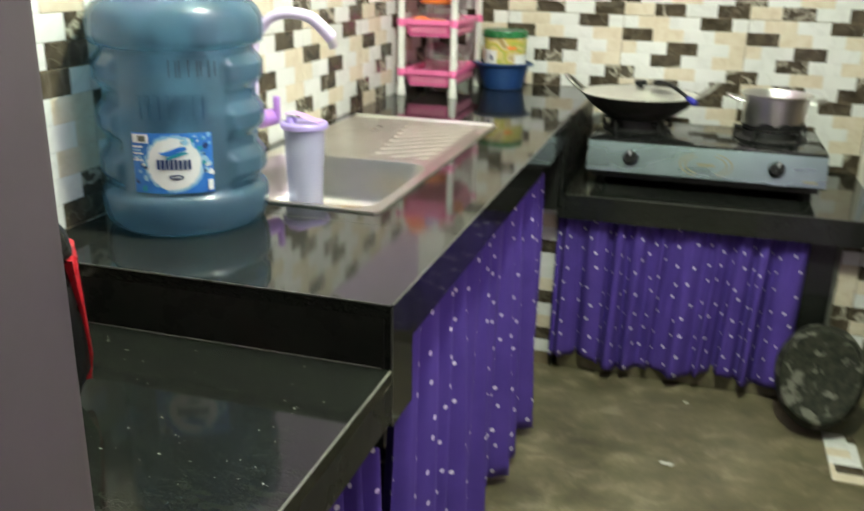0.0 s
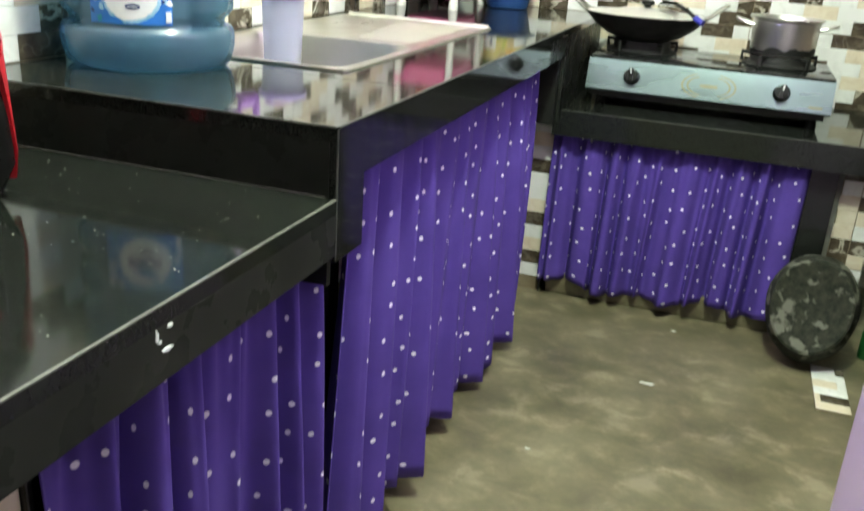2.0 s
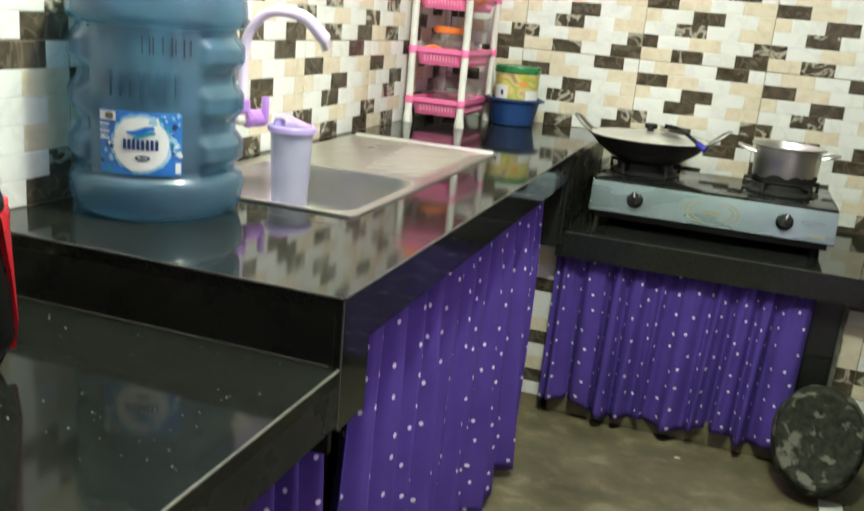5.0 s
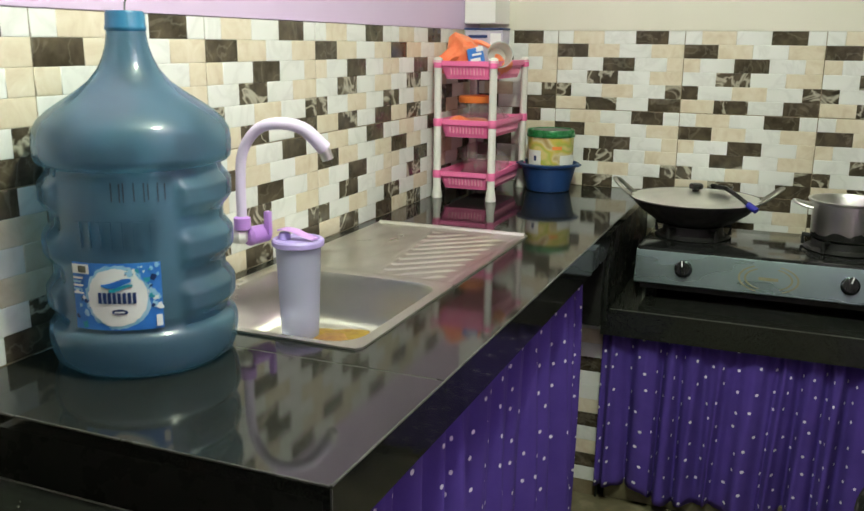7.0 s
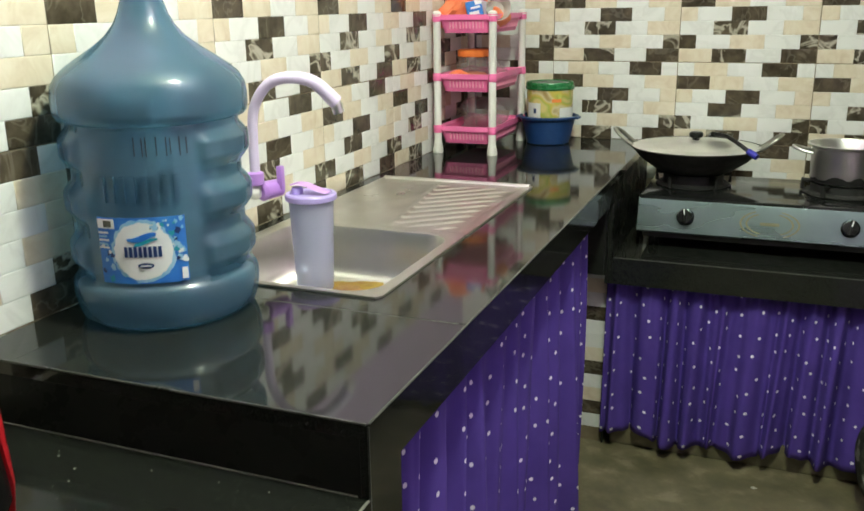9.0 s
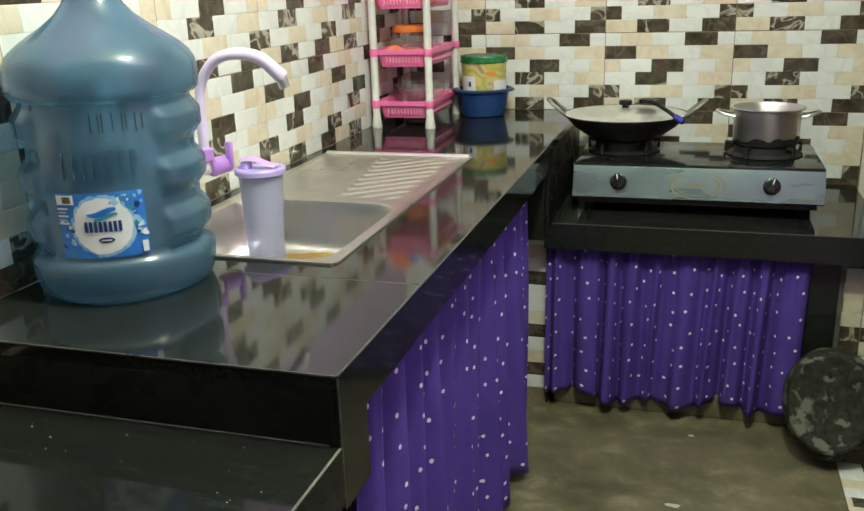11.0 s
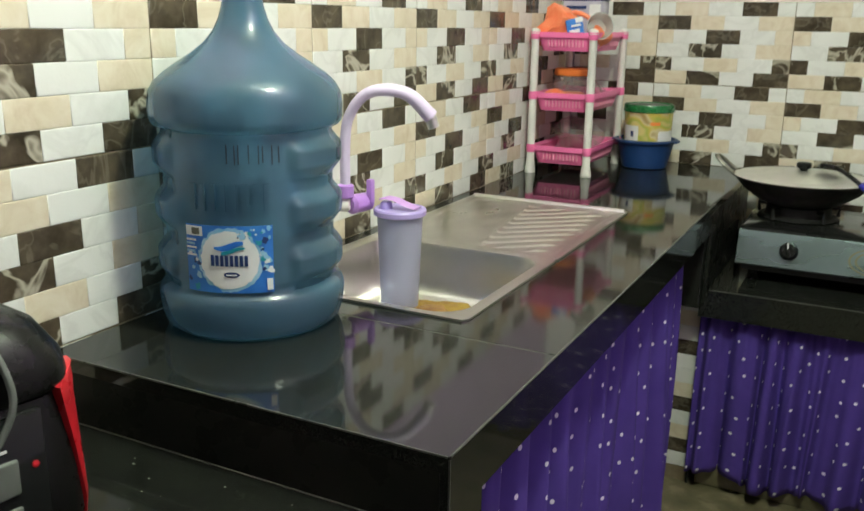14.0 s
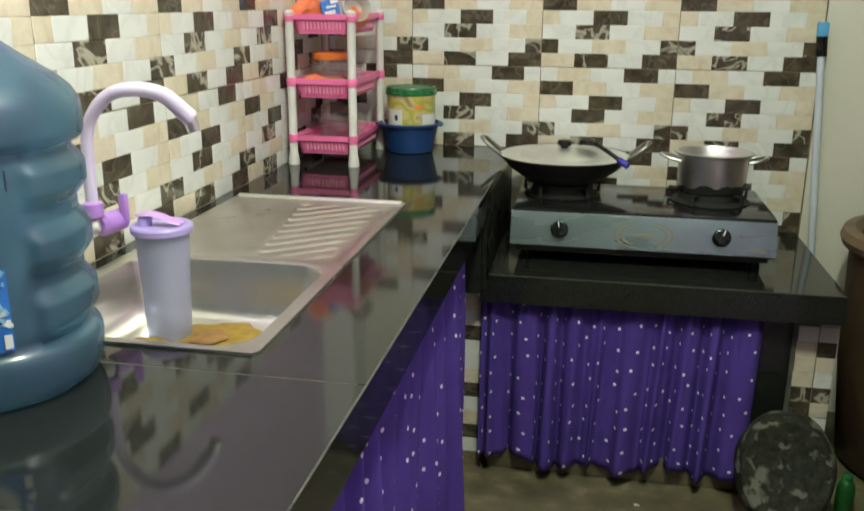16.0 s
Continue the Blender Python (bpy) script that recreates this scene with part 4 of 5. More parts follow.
# ---- gas stove ----
stove = thing("gas_stove", "two-burner black gas stove with a brushed steel front", "stove", 0.0, 0.0, ZS)
GX0, GX1, GY0, GY1 = 0.642, 1.312, -0.500, -0.115
part("hob", boxes((GX0, GX1, GY0 + 0.022, GY1, 0.128, 0.146), bevel=0.006), ENAMEL, stove, "glossy black hob plate", smooth=True)
part("case", boxes((GX0 + 0.012, GX1 - 0.012, GY0 + 0.03, GY1 - 0.01, 0.028, 0.128), bevel=0.003), IRON, stove)
prism = [(GY0 - 0.005, 0.054), (GY0 + 0.0215, 0.137), (GY0 + 0.0240, 0.1400), (GY0 + 0.030, 0.1415), (GY0 + 0.030, 0.050), (GY0, 0.050)]
part("front_panel", loft([[(GX0, y, z) for y, z in prism], [(GX1, y, z) for y, z in prism]], bottom=True, top=True), PANEL_STEEL, stove, "brushed steel front panel")
for x in (GX0 + 0.04, GX1 - 0.04):
    for y in (GY0 + 0.06, GY1 - 0.04):
        part("foot", lathe([(0.014, 0.0), (0.016, 0.003), (0.013, 0.03)], 16, (x, y, 0)), BLACK, stove, smooth=True)
tilt = Matrix.Rotation(radians(72.3), 4, "X")
for x, turn in ((0.770, 8), (1.178, -14)):
    at = Matrix.Translation((x, GY0 + 0.0072, 0.096)) @ tilt
    knob = part("knob", moved(lathe([(0.023, 0.0), (0.023, 0.006), (0.019, 0.012), (0.018, 0.022), (0.0, 0.023)], 28), at), BLACK, stove, "round black knob", smooth=True)
    part("grip", moved(boxes((-0.005, 0.005, -0.019, 0.021, 0.02, 0.031), bevel=0.002), at @ Matrix.Rotation(radians(turn), 4, "Z")), BLACK, knob)
    part("pointer", moved(boxes((-0.0015, 0.0015, 0.004, 0.019, 0.031, 0.032)), at @ Matrix.Rotation(radians(turn), 4, "Z")), PRINT_WHITE, knob)
at = Matrix.Translation((0.985, GY0 + 0.0066, 0.092)) @ tilt
for r0 in (0.044, 0.056):
    ring = bmesh.new()
    n = 48
    a = [[ring.verts.new((1.25 * r * math.cos(2 * math.pi * k / n), 0.62 * r * math.sin(2 * math.pi * k / n), z)) for k in range(n)] for r, z in ((r0, 0.0012), (r0 + 0.004, 0.0012))]
    for k in range(n):
        if abs(math.cos(2 * math.pi * k / n)) > 0.45:
            ring.faces.new((a[0][k], a[0][(k + 1) % n], a[1][(k + 1) % n], a[1][k]))
    part("gold_ring", moved(ring, at), GOLD, stove, "faint gold ring print")
part("print_bar", moved(boxes((-0.024, 0.024, -0.004, 0.004, 0.0003, 0.0012)), at), GOLD, stove, "pale printed bar")
part("print_bar", moved(boxes((-0.018, 0.018, -0.003, 0.003, 0.0003, 0.0012)), Matrix.Translation((1.27, GY0 - 0.0010, 0.068)) @ tilt), GOLD, stove)


def burner(x, y, reach):
    b = part("burner", lathe([(0.098, 0.146), (0.105, 0.149), (0.098, 0.154), (0.07, 0.148), (0.062, 0.148), (0.058, 0.165), (0.03, 0.168), (0.0, 0.166)], 40, (x, y, 0)), SOOT, stove, "black cast burner", smooth=True)
    part("collar", lathe([(0.096, 0.1465), (0.093, 0.151), (0.086, 0.156), (0.084, reach), (0.078, reach), (0.080, 0.156), (0.076, 0.1485)], 40, (x, y, 0)), SOOT, b, "sooty round collar", smooth=35)
    for k in range(5):
        a = 2 * math.pi * k / 5 + 0.4
        c, s = math.cos(a), math.sin(a)
        part("pan_support", tube([(x + 0.108 * c, y + 0.108 * s, 0.149), (x + 0.11 * c, y + 0.11 * s, 0.175), (x + 0.05 * c, y + 0.05 * s, 0.172)], 0.006, 8), SOOT, b, smooth=True)


WOK, POT = (0.765, -0.275), (1.166, -0.285)
burner(*WOK, 0.181)
burner(*POT, 0.174)

wok = thing("wok", "blackened iron wok with thin raised loop handles", "wok", WOK[0], WOK[1], ZS + 0.176)
part("inner_surface", lathe([(0.1795, 0.0822), (0.147, 0.0512), (0.1, 0.0212), (0.0, 0.0072)], 56), LID_STEEL, wok, "scoured grey inside", smooth=True)
part("pan", lathe([(0.0, 0.0), (0.06, 0.002), (0.11, 0.018), (0.15, 0.046), (0.180, 0.078), (0.184, 0.080), (0.184, 0.083), (0.178, 0.081), (0.146, 0.050), (0.1, 0.020), (0.0, 0.006)], 56), IRON, wok, "soot-black pan", smooth=True)


def flat_loop(side, path, wide, thick):
    """A strap bent along (out, across, up) points, wider than it is thick."""
    pts = smoothed([(side * a, b, c) for a, b, c in path], 5)
    bm = tube(pts, 1.0, 10, caps=True)
    rings = [bm.verts[:][k * 10:(k + 1) * 10] for k in range(len(pts))]
    for ring, q in zip(rings, pts):
        for v in ring:
            d = v.co - q
            v.co = q + Vector((d.x * wide, d.y * wide, d.z * thick))
    return bm


for s in (-1, 1):
    part("handle", flat_loop(s, [(0.172, -0.030, 0.078), (0.190, -0.031, 0.090), (0.216, -0.026, 0.112), (0.229, -0.010, 0.123), (0.229, 0.010, 0.123), (0.216, 0.026, 0.112), (0.190, 0.031, 0.090), (0.172, 0.030, 0.078)], 0.0075, 0.004), HANDLE_STEEL, wok, "grey metal strap handle", smooth=True)
cover = part("lid", moved(lathe([(0.148, -0.001), (0.152, 0.001), (0.148, 0.004), (0.11, 0.018), (0.07, 0.027), (0.02, 0.031), (0.0, 0.031)], 56), Matrix.Translation((0, 0, 0.068))), LID_STEEL, wok, "dull aluminium lid", smooth=True)
part("knob", lathe([(0.010, 0.096), (0.010, 0.104), (0.019, 0.108), (0.020, 0.118), (0.016, 0.122), (0.0, 0.123)], 24), BLACK, cover, "black knob", smooth=True)
spat = thing("spatula", "black spatula with a blue grip resting on the lid", "spatula", WOK[0], WOK[1], ZS + 0.246)
part("handle", tube(smoothed([(0.045, -0.02, 0.052), (0.085, -0.05, 0.050), (0.12, -0.085, 0.036), (0.15, -0.105, 0.018)], 5), 0.006, 10), BLACK, spat, smooth=True)
part("blade", boxes((0.035, 0.10, -0.03, 0.03, 0.044, 0.047), bevel=0.001), BLACK, spat)
part("grip_end", tube([(0.148, -0.104, 0.019), (0.172, -0.118, 0.006)], 0.009, 12), mat("royal_blue_plastic", (0.03, 0.03, 0.35), 0.35), spat, "blue grip end", smooth=True)

pot = thing("saucepan", "open aluminium saucepan with two loop handles", "pot", POT[0], POT[1], ZS + 0.176)
part("pan", lathe([(0.0, 0.001), (0.078, 0.0), (0.086, 0.005), (0.090, 0.018), (0.093, 0.098), (0.103, 0.103), (0.104, 0.107), (0.096, 0.107), (0.090, 0.098), (0.087, 0.01), (0.0, 0.006)], 48), LIGHT_STEEL, pot, "dull scratched aluminium pan", smooth=True)
soot = bmesh.new()
rows = [[], []]
rnd = random.Random(31)
for k in range(73):
    a = 2 * math.pi * k / 72
    hi = 0.016 + 0.007 * math.sin(a + 2.2) + 0.003 * math.sin(9 * a) + rnd.uniform(0, 0.007)
    for row, z in ((0, 0.006), (1, hi)):
        r = 0.0868 + 0.0042 * min(1, z / 0.018) + max(0, z - 0.018) * 0.0375 + 0.0004
        rows[row].append(soot.verts.new((r * math.cos(a), r * math.sin(a), z)))
for k in range(72):
    soot.faces.new((rows[0][k], rows[0][k + 1], rows[1][k + 1], rows[1][k]))
part("soot_band", soot, SOOT, pot, "black soot round the base")
for s in (-1, 1):
    part("handle", tube(smoothed([(s * 0.088, -0.03, 0.082), (s * 0.115, -0.028, 0.088), (s * 0.135, -0.014, 0.094), (s * 0.138, 0.0, 0.095), (s * 0.135, 0.014, 0.094), (s * 0.115, 0.028, 0.088), (s * 0.088, 0.03, 0.082)], 4), 0.0045, 8), LIGHT_STEEL, pot, smooth=True)

# ---- rice cooker ----
cooker = thing("rice_cooker", "black rice cooker with red side trim and grey buttons", "rice cooker", 0.152, -2.402, ZL, -10)
CW, CD = 0.118, 0.122


def cooker_loop(grow, z, r=0.045):
    return [(x, y, z) for x, y in rounded(-CD - grow, CD + grow, -CW - grow, CW + grow, r, 8)]


part("body", loft([cooker_loop(-0.03, 0.0), cooker_loop(-0.006, 0.008), cooker_loop(0.006, 0.045), cooker_loop(0.005, 0.10), cooker_loop(0.0, 0.165), cooker_loop(-0.002, 0.180)], bottom=True, top=True), BLACK, cooker, "glossy black body", smooth=40)
hood = part("lid", loft([cooker_loop(0.0, 0.183), cooker_loop(0.003, 0.19), cooker_loop(-0.001, 0.215), cooker_loop(-0.016, 0.243), cooker_loop(-0.045, 0.262, 0.05), cooker_loop(-0.08, 0.268, 0.03)], bottom=True, top=True), BLACK, cooker, "domed black lid", smooth=40)
part("lid_plate", loft([[(x, y, 0.2685) for x, y in rounded(-0.055, 0.06, -0.05, 0.05, 0.03, 5)], [(x, y, 0.272) for x, y in rounded(-0.05, 0.055, -0.045, 0.045, 0.03, 5)]], bottom=True, top=True), GREY_BUTTON, hood)


def trim(side):
    """A red blade wrapped round a front corner, broad above and narrow below."""
    rings = []
    for z, a0, a1, r in ((0.026, 52, 74, 0.049), (0.060, 46, 76, 0.053), (0.120, 36, 78, 0.0505), (0.170, 26, 80, 0.0485), (0.186, 22, 82, 0.049), (0.198, 66, 84, 0.049)):
        out = [radians(a0 + (a1 - a0) * k / 5) for k in range(6)]
        ring = [(CD - 0.045 + (r + 0.004) * math.cos(a), side * (CW - 0.045 + (r + 0.004) * math.sin(a)), z) for a in out]
        ring += [(CD - 0.045 + (r - 0.006) * math.cos(a), side * (CW - 0.045 + (r - 0.006) * math.sin(a)), z) for a in out[::-1]]
        rings.append(ring)
    return loft(rings, bottom=True, top=True)


for s in (-1, 1):
    part("side_trim", trim(s), RED, cooker, "bright red vertical trim", smooth=35)
part("control_panel", boxes((CD - 0.006, CD + 0.007, -0.072, 0.072, 0.02, 0.175), bevel=0.003), ENAMEL, cooker, "black control panel", smooth=True)
for z in (0.050, 0.098):
    for y in (-0.045, 0.012):
        part("button", boxes((CD + 0.004, CD + 0.010, y, y + 0.032, z, z + 0.036), bevel=0.0035, seg=3), GREY_BUTTON, cooker, "grey rounded button", smooth=True)
part("indicator", moved(lathe([(0.0035, 0), (0.0035, 0.002), (0.0, 0.003)], 16), Matrix.Translation((CD + 0.0065, 0.060, 0.122)) @ Matrix.Rotation(radians(90), 4, "Y")), RED, cooker, "small red light")
part("base_band", boxes((CD + 0.0005, CD + 0.0085, -0.074, 0.074, 0.014, 0.0165), bevel=0.0008), LIGHT_STEEL, cooker, "thin bright lower line")
for k in range(4):
    part("print_bar", boxes((CD + 0.0071, CD + 0.0076, -0.02 + 0.017 * k, -0.011 + 0.017 * k, 0.024, 0.030)), PRINT_WHITE, cooker, "pale printed bar")
for y0, y1, z0, z1 in [(-0.02, 0.005, 0.152, 0.160), (0.010, 0.030, 0.152, 0.160), (-0.035, 0.035, 0.143, 0.146), (0.0, 0.02, 0.138, 0.1405)]:
    part("print_bar", boxes((CD + 0.0071, CD + 0.0076, y0, y1, z0, z1)), PRINT_WHITE, cooker, "pale printed bar")
part("cord", tube(smoothed([(0.02, -0.07, 0.272), (0.07, -0.02, 0.275), (0.105, 0.03, 0.256), (0.132, 0.045, 0.20), (0.132, 0.028, 0.155), (0.135, -0.02, 0.11), (0.14, -0.08, 0.07)], 5), 0.0035, 8), GREY_BUTTON, cooker, "thin grey cord", smooth=True)

# ---- cabinet beside the low worktop ----
fridge = thing("refrigerator", "tall mauve-grey refrigerator beside the low worktop", "refrigerator", 0.0, 0.0, 0.0)
part("case", boxes((0.03, 0.563, -3.30, -2.7065, 0.03, 1.62), bevel=0.006), MAUVE, fridge, smooth=True)
part("door", boxes((0.566, 0.608, -3.30, -2.7065, 0.05, 1.62), bevel=0.006), MAUVE, fridge, "plain mauve-grey door", smooth=True)
part("base", boxes((0.06, 0.55, -3.28, -2.73, 0.0, 0.03)), BLACK, fridge)


# ---- curtains ----
def curtain(name, label, start, end, top_z, bottom_z, depth, folds, seed, axis, broad=3.5, pull=0.0, ragged=1.0, lean=0.0, deep=1.0, nu=220, nv=26):
    """A gathered cloth along x or y; its folds deepen downwards."""
    rnd = random.Random(seed)
    ph = [rnd.random() * 6.28 for _ in range(6)]
    hold = thing(name, label, "curtain", group="dotted curtains under the worktops")
    bm = bmesh.new()
    uv = bm.loops.layers.uv.new("UVMap")
    grid, along, cloth = [], [], 0.0

    def wave(u):
        w = u + 0.018 * math.sin(2 * math.pi * 2.3 * u + ph[0]) + 0.010 * math.sin(2 * math.pi * 5.1 * u + ph[1])
        s = math.sin(2 * math.pi * folds * w + ph[2])
        return s * (0.75 + 0.35 * math.sin(2 * math.pi * 1.7 * u + ph[3])) + 0.22 * math.sin(2 * math.pi * folds * 2.17 * w + ph[4])

    for i in range(nu + 1):
        u = i / nu
        if i:
            cloth += math.hypot((end - start) / nu, 0.018 * deep * (wave(u) - wave((i - 1) / nu)))
        along.append(cloth)
    for j in range(nv + 1):
        v = j / nv
        row = []
        for i in range(nu + 1):
            u = i / nu
            a = start + lean * v * (1 - u) + (end - pull * v - start) * u + 0.006 * v * math.sin(2 * math.pi * folds * u + ph[5])
            grow = 0.30 + 0.70 * v ** 0.7
            o = 0.022 * deep * grow * wave(u + 0.012 * v * math.sin(6 * u + ph[1]))
            o += 0.016 * v * math.sin(2 * math.pi * broad * u + ph[0] + 0.8 * math.sin(2 * math.pi * broad * u + ph[0]))
            o += 0.003 * (1 - v) ** 6 * math.sin(2 * math.pi * folds * 3.1 * u + ph[3])
            low_z = bottom_z - 0.012 * ragged * math.sin(2 * math.pi * broad * u + ph[0]) + 0.016 * ragged * math.sin(2 * math.pi * (1.4 * u) + ph[4]) + 0.005 * wave(u)
            z = top_z + (low_z - top_z) * v
            row.append(bm.verts.new((depth + o, a, z) if axis == "y" else (a, depth - o, z)))
        grid.append(row)
    for j in range(nv):
        for i in range(nu):
            f = bm.faces.new((grid[j][i], grid[j][i + 1], grid[j + 1][i + 1], grid[j + 1][i]))
            for loop, (ii, jj) in zip(f.loops, ((i, j), (i + 1, j), (i + 1, j + 1), (i, j + 1))):
                loop[uv].uv = (along[ii] * 1.05, (top_z + (bottom_z - top_z) * jj / nv))
    cloth_ob = part("cloth", bm, CLOTH, hold, "purple cloth with small white dots", smooth=170)
    thick = cloth_ob.modifiers.new("thickness", "SOLIDIFY")
    thick.thickness = 0.0015
    ends = [(depth, start - 0.01, top_z + 0.004), (depth, end + 0.01, top_z + 0.004)] if axis == "y" else [(start - 0.01, depth, top_z + 0.004), (end + 0.01, depth, top_z + 0.004)]
    part("wire", tube(ends, 0.0025, 8), LIGHT_STEEL, hold)
    return hold


curtain("dotted_curtain", "long purple dotted curtain under the sink worktop", -1.975, -0.80, 0.757, 0.045, 0.560, 11.5, 5, "y", 5.5, lean=-0.085, deep=1.4)
curtain("dotted_curtain", "purple dotted curtain under the low worktop", -2.603, -2.058, 0.662, 0.050, 0.552, 7.5, 8, "y", 2.6, pull=0.028, lean=-0.016, deep=1.6)
curtain("dotted_curtain", "short purple dotted curtain under the stove worktop", 0.581, 1.290, 0.524, 0.046, -0.578, 10, 13, "x", pull=0.015, ragged=0.55, lean=-0.008, deep=1.3)

# ---- floor things ----
pan = thing("old_pan", "scuffed black round pan leaning by the tiled pier", "pan", 1.345, -0.745, 0.002, rz=-8)
disc = lathe([(0.0, 0.0), (0.125, 0.0), (0.142, 0.012), (0.148, 0.03), (0.140, 0.075), (0.122, 0.098), (0.09, 0.104), (0.06, 0.100), (0.0, 0.098)], 48, shape=lambda a, r, z: r * (1 + 0.015 * math.sin(3 * a) + 0.01 * math.sin(7 * a)))
moved(disc, Matrix.Translation((0, 0.085, 0.140)) @ Matrix.Rotation(radians(68), 4, "X") @ Matrix.Diagonal((0.80, 1.0, 1.0, 1.0)))
rim = lathe([(0.118, 0.100), (0.128, 0.099), (0.127, 0.104), (0.120, 0.106), (0.116, 0.104)], 48)
moved(rim, Matrix.Translation((0, 0.085, 0.140)) @ Matrix.Rotation(radians(68), 4, "X") @ Matrix.Diagonal((0.80, 1.0, 1.0, 1.0)))
part("rim", rim, SCUFFED, pan, "worn raised rim", smooth=35)
part("shell", disc, SCUFFED, pan, "scuffed black shell with grey scrapes", smooth=35)

squeeze = thing("green_bottle", "small green plastic bottle behind the black pan", "bottle", 1.528, -0.60, 0.0)
part("body", lathe([(0.0, 0.002), (0.020, 0.0), (0.022, 0.004), (0.022, 0.075), (0.017, 0.090), (0.010, 0.096)], 28), GREEN_TUB, squeeze, smooth=True)
part("cap", lathe([(0.012, 0.094), (0.012, 0.108), (0.009, 0.112), (0.0, 0.112)], 20), GREEN, squeeze, "dark green cap", smooth=True)
barrel = thing("water_barrel", "dark brown plastic barrel with a thick rolled rim", "barrel", 1.805, -0.31, 0.0)
part("wall", lathe([(0.0, 0.004), (0.205, 0.0), (0.225, 0.02), (0.252, 0.30), (0.262, 0.62), (0.262, 0.64), (0.235, 0.64), (0.20, 0.03), (0.0, 0.02)], 48), BROWN_TUB, barrel, smooth=True)
part("rim", lathe([(0.255, 0.625), (0.282, 0.63), (0.290, 0.65), (0.282, 0.672), (0.255, 0.676), (0.236, 0.66), (0.236, 0.63)], 48), worn("tan_barrel_rim", (0.13, 0.085, 0.05), (0.2, 0.135, 0.08), 14, (0.4, 0.6)), barrel, "lighter brown rim", smooth=True)

mop = thing("mop_stick", "pale blue stick with black and blue top against the wall", "mop", 1.50, -0.06, 0.0)
part("pole", tube([(0.035, -0.03, 0.0), (-0.035, 0.035, 1.115)], 0.011, 14), POLE, mop, smooth=True)
part("grip", tube([(-0.035, 0.035, 1.110), (-0.0385, 0.037, 1.165)], 0.0155, 14), BLACK, mop, "black grip", smooth=True)
part("hanger", boxes((-0.054, -0.024, 0.028, 0.046, 1.165, 1.205), bevel=0.004), MOP_BLUE, mop, "sky-blue end cap", smooth=True)

for x, y, rx, ry, seed in [(0.973, -1.029, 0.020, 0.009, 21), (1.009, -0.668, 0.008, 0.006, 22), (0.76, -1.45, 0.007, 0.005, 23)]:
    spot = tagged(part("floor_spot", blob(rx, ry, 0.0012, seed, centre=(0, 0, 0)), PALE), "small pale splash dried on the cement floor", "stain")
    spot.location = (x, y, 0.0002)


# ---- tile pieces ----
U, ROW = 0.1, 0.25 / 6
# each row of a tile: where its first joint lies, and its colours from there
PATTERN = [(0.5, "twdw"), (0.0, "dtwt"), (0.5, "wdwt"), (0.0, "wvwt"), (0.5, "wtwv"), (0.0, "tvwd")]
COLOURS = {"w": TW, "t": TT, "d": TD, "v": TV}
shared = {}


def piece_mesh(w, h, colour):
    key = (round(w, 4), round(h, 4), colour)
    if key not in shared:
        bm = bmesh.new()
        rings = []
        for y, e in ((0.0, 0.0), (-0.0008, 0.0001), (-0.0013, 0.0010), (-0.00145, 0.0026), (-0.0015, 0.0050)):
            a, b = w / 2 - e, h / 2 - e
            rings.append([(-a, y, -b), (a, y, -b), (a, y, b), (-a, y, b)])
        loft(rings, bm, top=True)
        me = bpy.data.meshes.new("brick")
        bm.to_mesh(me)
        bm.free()
        me.materials.append(COLOURS[colour])
        me.shade_smooth()
        shared[key] = me
    return shared[key]


def tile_pieces(s0, s1, z0, z1, joint, z_joint):
    """Pieces (s, z, width, height, colour) of the tiled field between s0..s1 and z0..z1."""
    out = []
    for q in range(math.floor((z0 - z_joint) / 0.25) - 1, math.ceil((z1 - z_joint) / 0.25) + 1):
        for r, (shift, colours) in enumerate(PATTERN):
            top_r = z_joint + 0.25 * (q + 1) - r * ROW
            hi = min(top_r - (0.0011 if r == 0 else 0), z1)
            lo = max(top_r - ROW + (0.0011 if r == 5 else 0), z0)
            if hi - lo < 0.006:
                continue
            for p in range(math.floor((s0 - joint) / 0.4) - 1, math.ceil((s1 - joint) / 0.4) + 1):
                base = joint + 0.4 * p
                cuts = [(k + shift, k + 1 + shift, colours[k]) for k in range(4)]
                if shift:
                    cuts = [(0, 0.5, colours[3])] + cuts[:3] + [(3.5, 4, colours[3])]
                for a, b, c in cuts:
                    x0 = max(base + a * U + (0.0011 if a == 0 else 0), s0)
                    x1 = min(base + b * U - (0.0011 if b == 4 else 0), s1)
                    if x1 - x0 > 0.006:
                        out.append(((x0 + x1) / 2, (lo + hi) / 2, x1 - x0, hi - lo, c))
    return out


def lay(pieces, parent, place, turn, keep):
    """Hang pieces on a wall: each one an object where keep(s, z), the rest joined by colour."""
    rest = {}
    for s, z, w, h, c in pieces:
        m = Matrix.Translation(place(s, z)) @ Matrix.Rotation(radians(turn), 4, "Z")
        me = piece_mesh(w, h, c)
        if keep(s, z):
            ob = new("brick", me)
            ob.parent = parent
            ob.matrix_basis = m
        else:
            one = bmesh.new()
            one.from_mesh(me)
            rest.setdefault(c, []).append(moved(one, m))
    for c, some in rest.items():
        tagged(part("bricks", joined(*some), COLOURS[c], parent), kind="stuff")


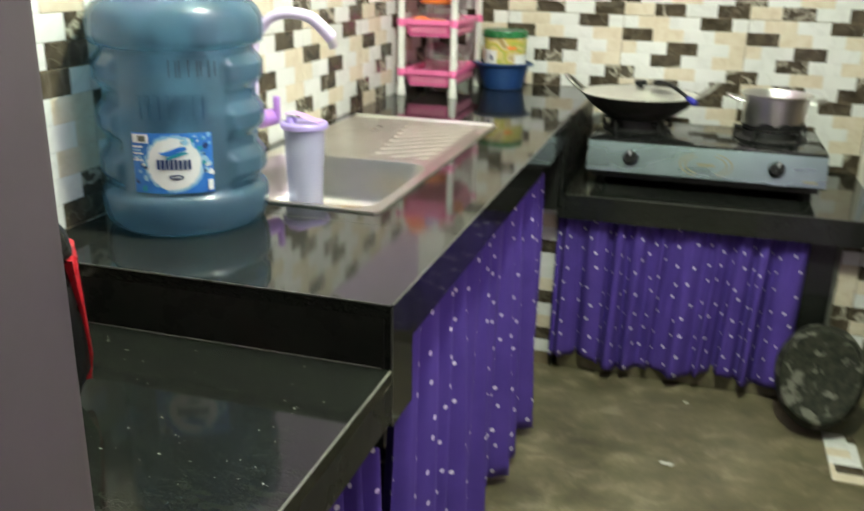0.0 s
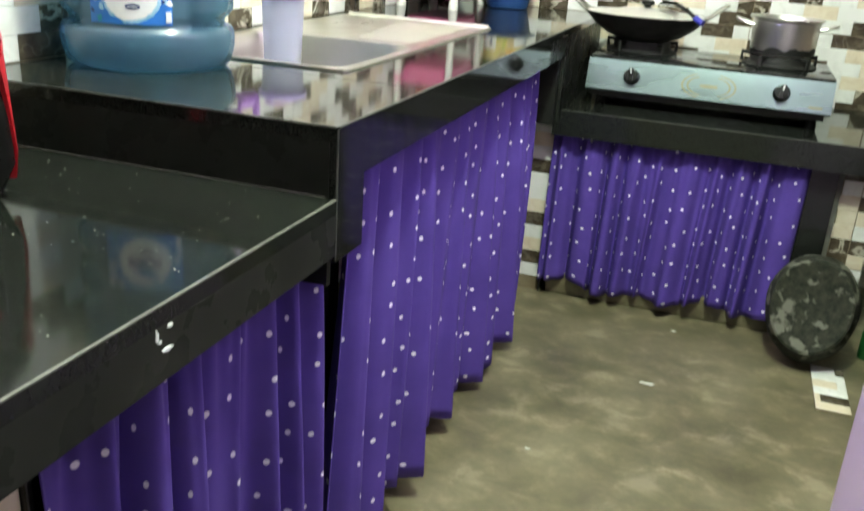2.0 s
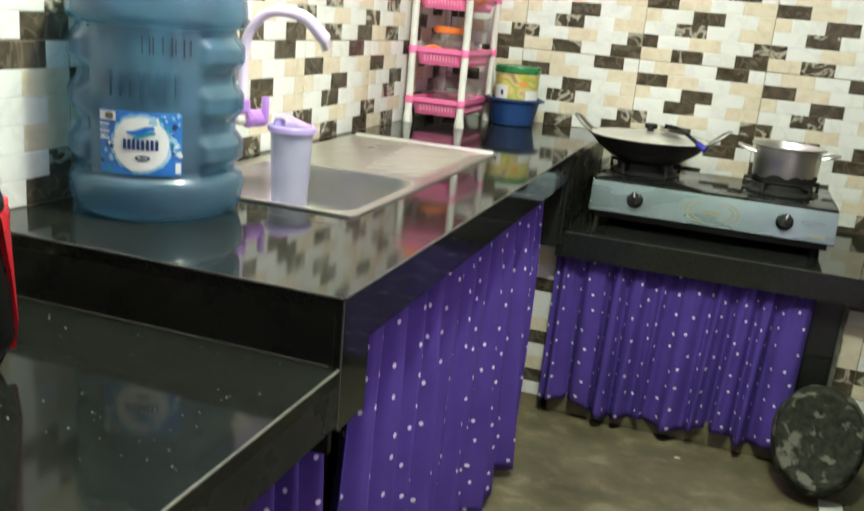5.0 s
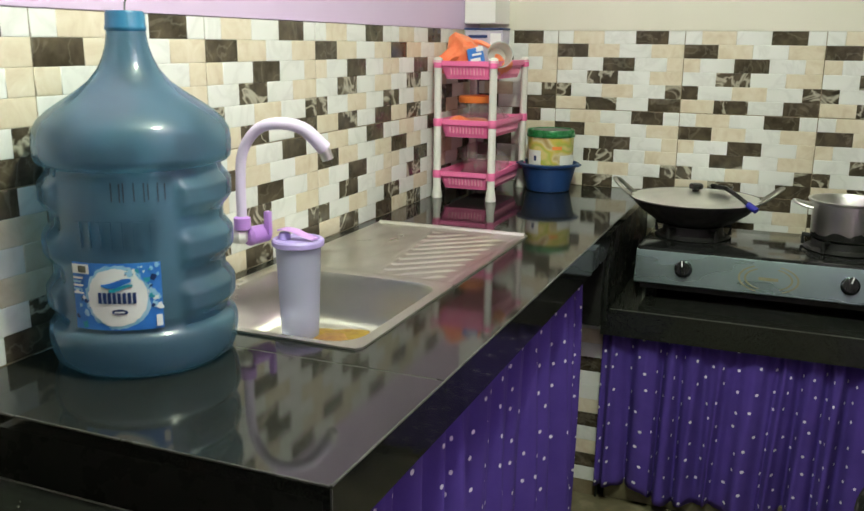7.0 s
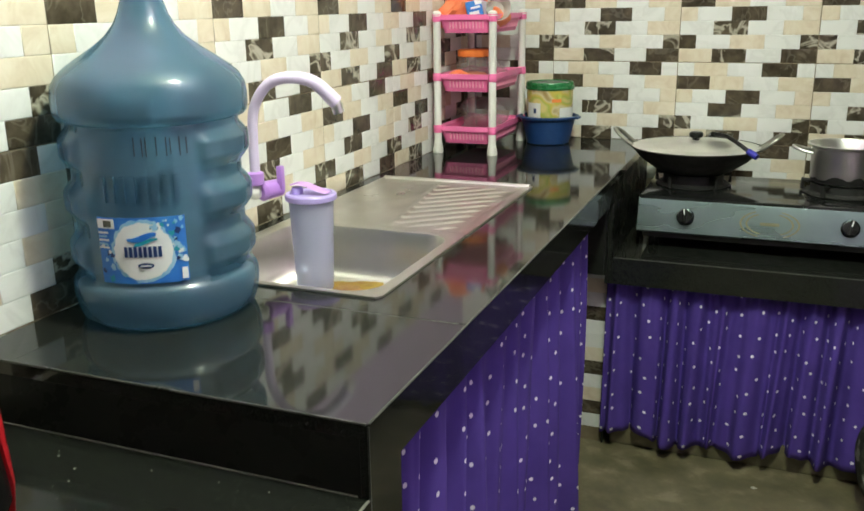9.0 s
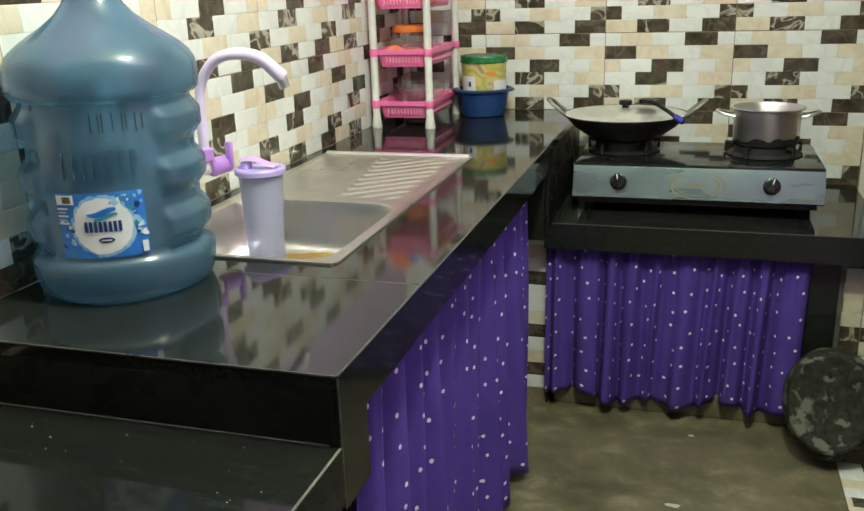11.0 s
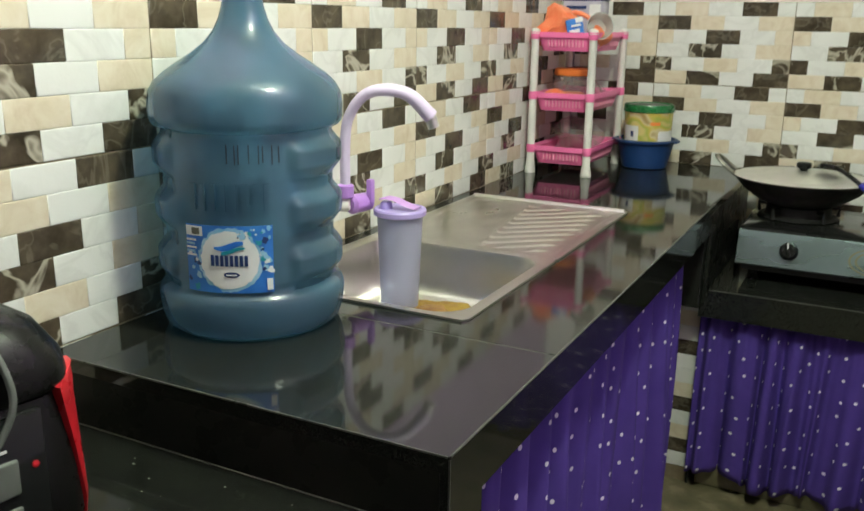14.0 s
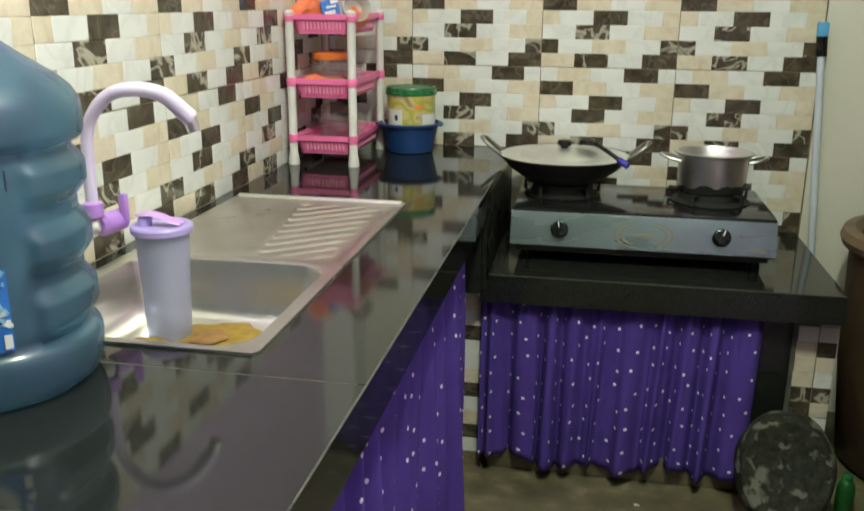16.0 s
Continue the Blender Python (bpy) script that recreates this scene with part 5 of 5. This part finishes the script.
lay(tile_pieces(0.001, XT, 0.545, TILE_TOP, 0.271, ZC), wall_back, lambda s, z: (s, 0.003, z), 0, lambda s, z: z > ZC or s > XF)
lay(tile_pieces(-2.714, -0.006, 0.70, TILE_TOP, -1.492, ZC), wall_left, lambda s, z: (-0.003, s, z), 90, lambda s, z: s > -2.2 and z > ZC)

# tiled piers under the worktops
pier_mid = structure(part("wall_pier_middle", boxes((0.20, 0.5775, -0.552, -0.40, 0.0, 0.545)), GROUT), "tiled pier between two worktops", "wall")
rows_down = [(x, 0.545 - ROW * (k + 0.5), w, ROW, c) for k, c in enumerate("wtwdwwtdwtdw") for x, w in ((0.527, 0.1),)]
lay(rows_down, pier_mid, lambda s, z: (s, -0.5535, z), 0, lambda s, z: True)
pier_right = structure(part("wall_pier_right", boxes((1.376, 1.475, -0.536, -0.03, 0.0, 0.53)), GROUT), "tiled pier under the stove worktop", "wall")
lay(tile_pieces(1.376, 1.475, 0.002, 0.53, 1.43, ZC - 2 * ROW), pier_right, lambda s, z: (s, -0.5375, z), 0, lambda s, z: True)
pier_near = structure(part("wall_pier_near", boxes((0.10, 0.5455, YL - 0.010, -2.6135, 0.0, 0.640)), GROUT), "tiled end pier under the low worktop", "wall")
lay(tile_pieces(YL - 0.010, -2.613, 0.002, 0.645, -2.70, ZC), pier_near, lambda s, z: (0.5465, s, z), 90, lambda s, z: True)

loose = thing("loose_tile", "cut wall tile with brick pattern lying on the floor", "tile", 1.376, -0.98, 0.0)
part("body", boxes((0.0, 0.082, 0.0, 0.25, 0.0, 0.006)), GROUT, loose)
CUT = [(0.041, 0, 0.082, "t"), (0.007, 1, 0.014, "t"), (0.048, 1, 0.068, "d"), (0.020, 2, 0.040, "w"), (0.061, 2, 0.042, "w"), (0.030, 3, 0.060, "t"), (0.071, 3, 0.022, "w"), (0.041, 4, 0.082, "w"), (0.030, 5, 0.060, "w"), (0.071, 5, 0.022, "d")]
for s, row, w, c in CUT:
    z, h = ROW * (row + 0.5), ROW
    ob = new("brick", piece_mesh(w, h, c))
    ob.parent = loose
    ob.matrix_basis = Matrix.Translation((s, z, 0.0055)) @ Matrix.Rotation(radians(-90), 4, "X")
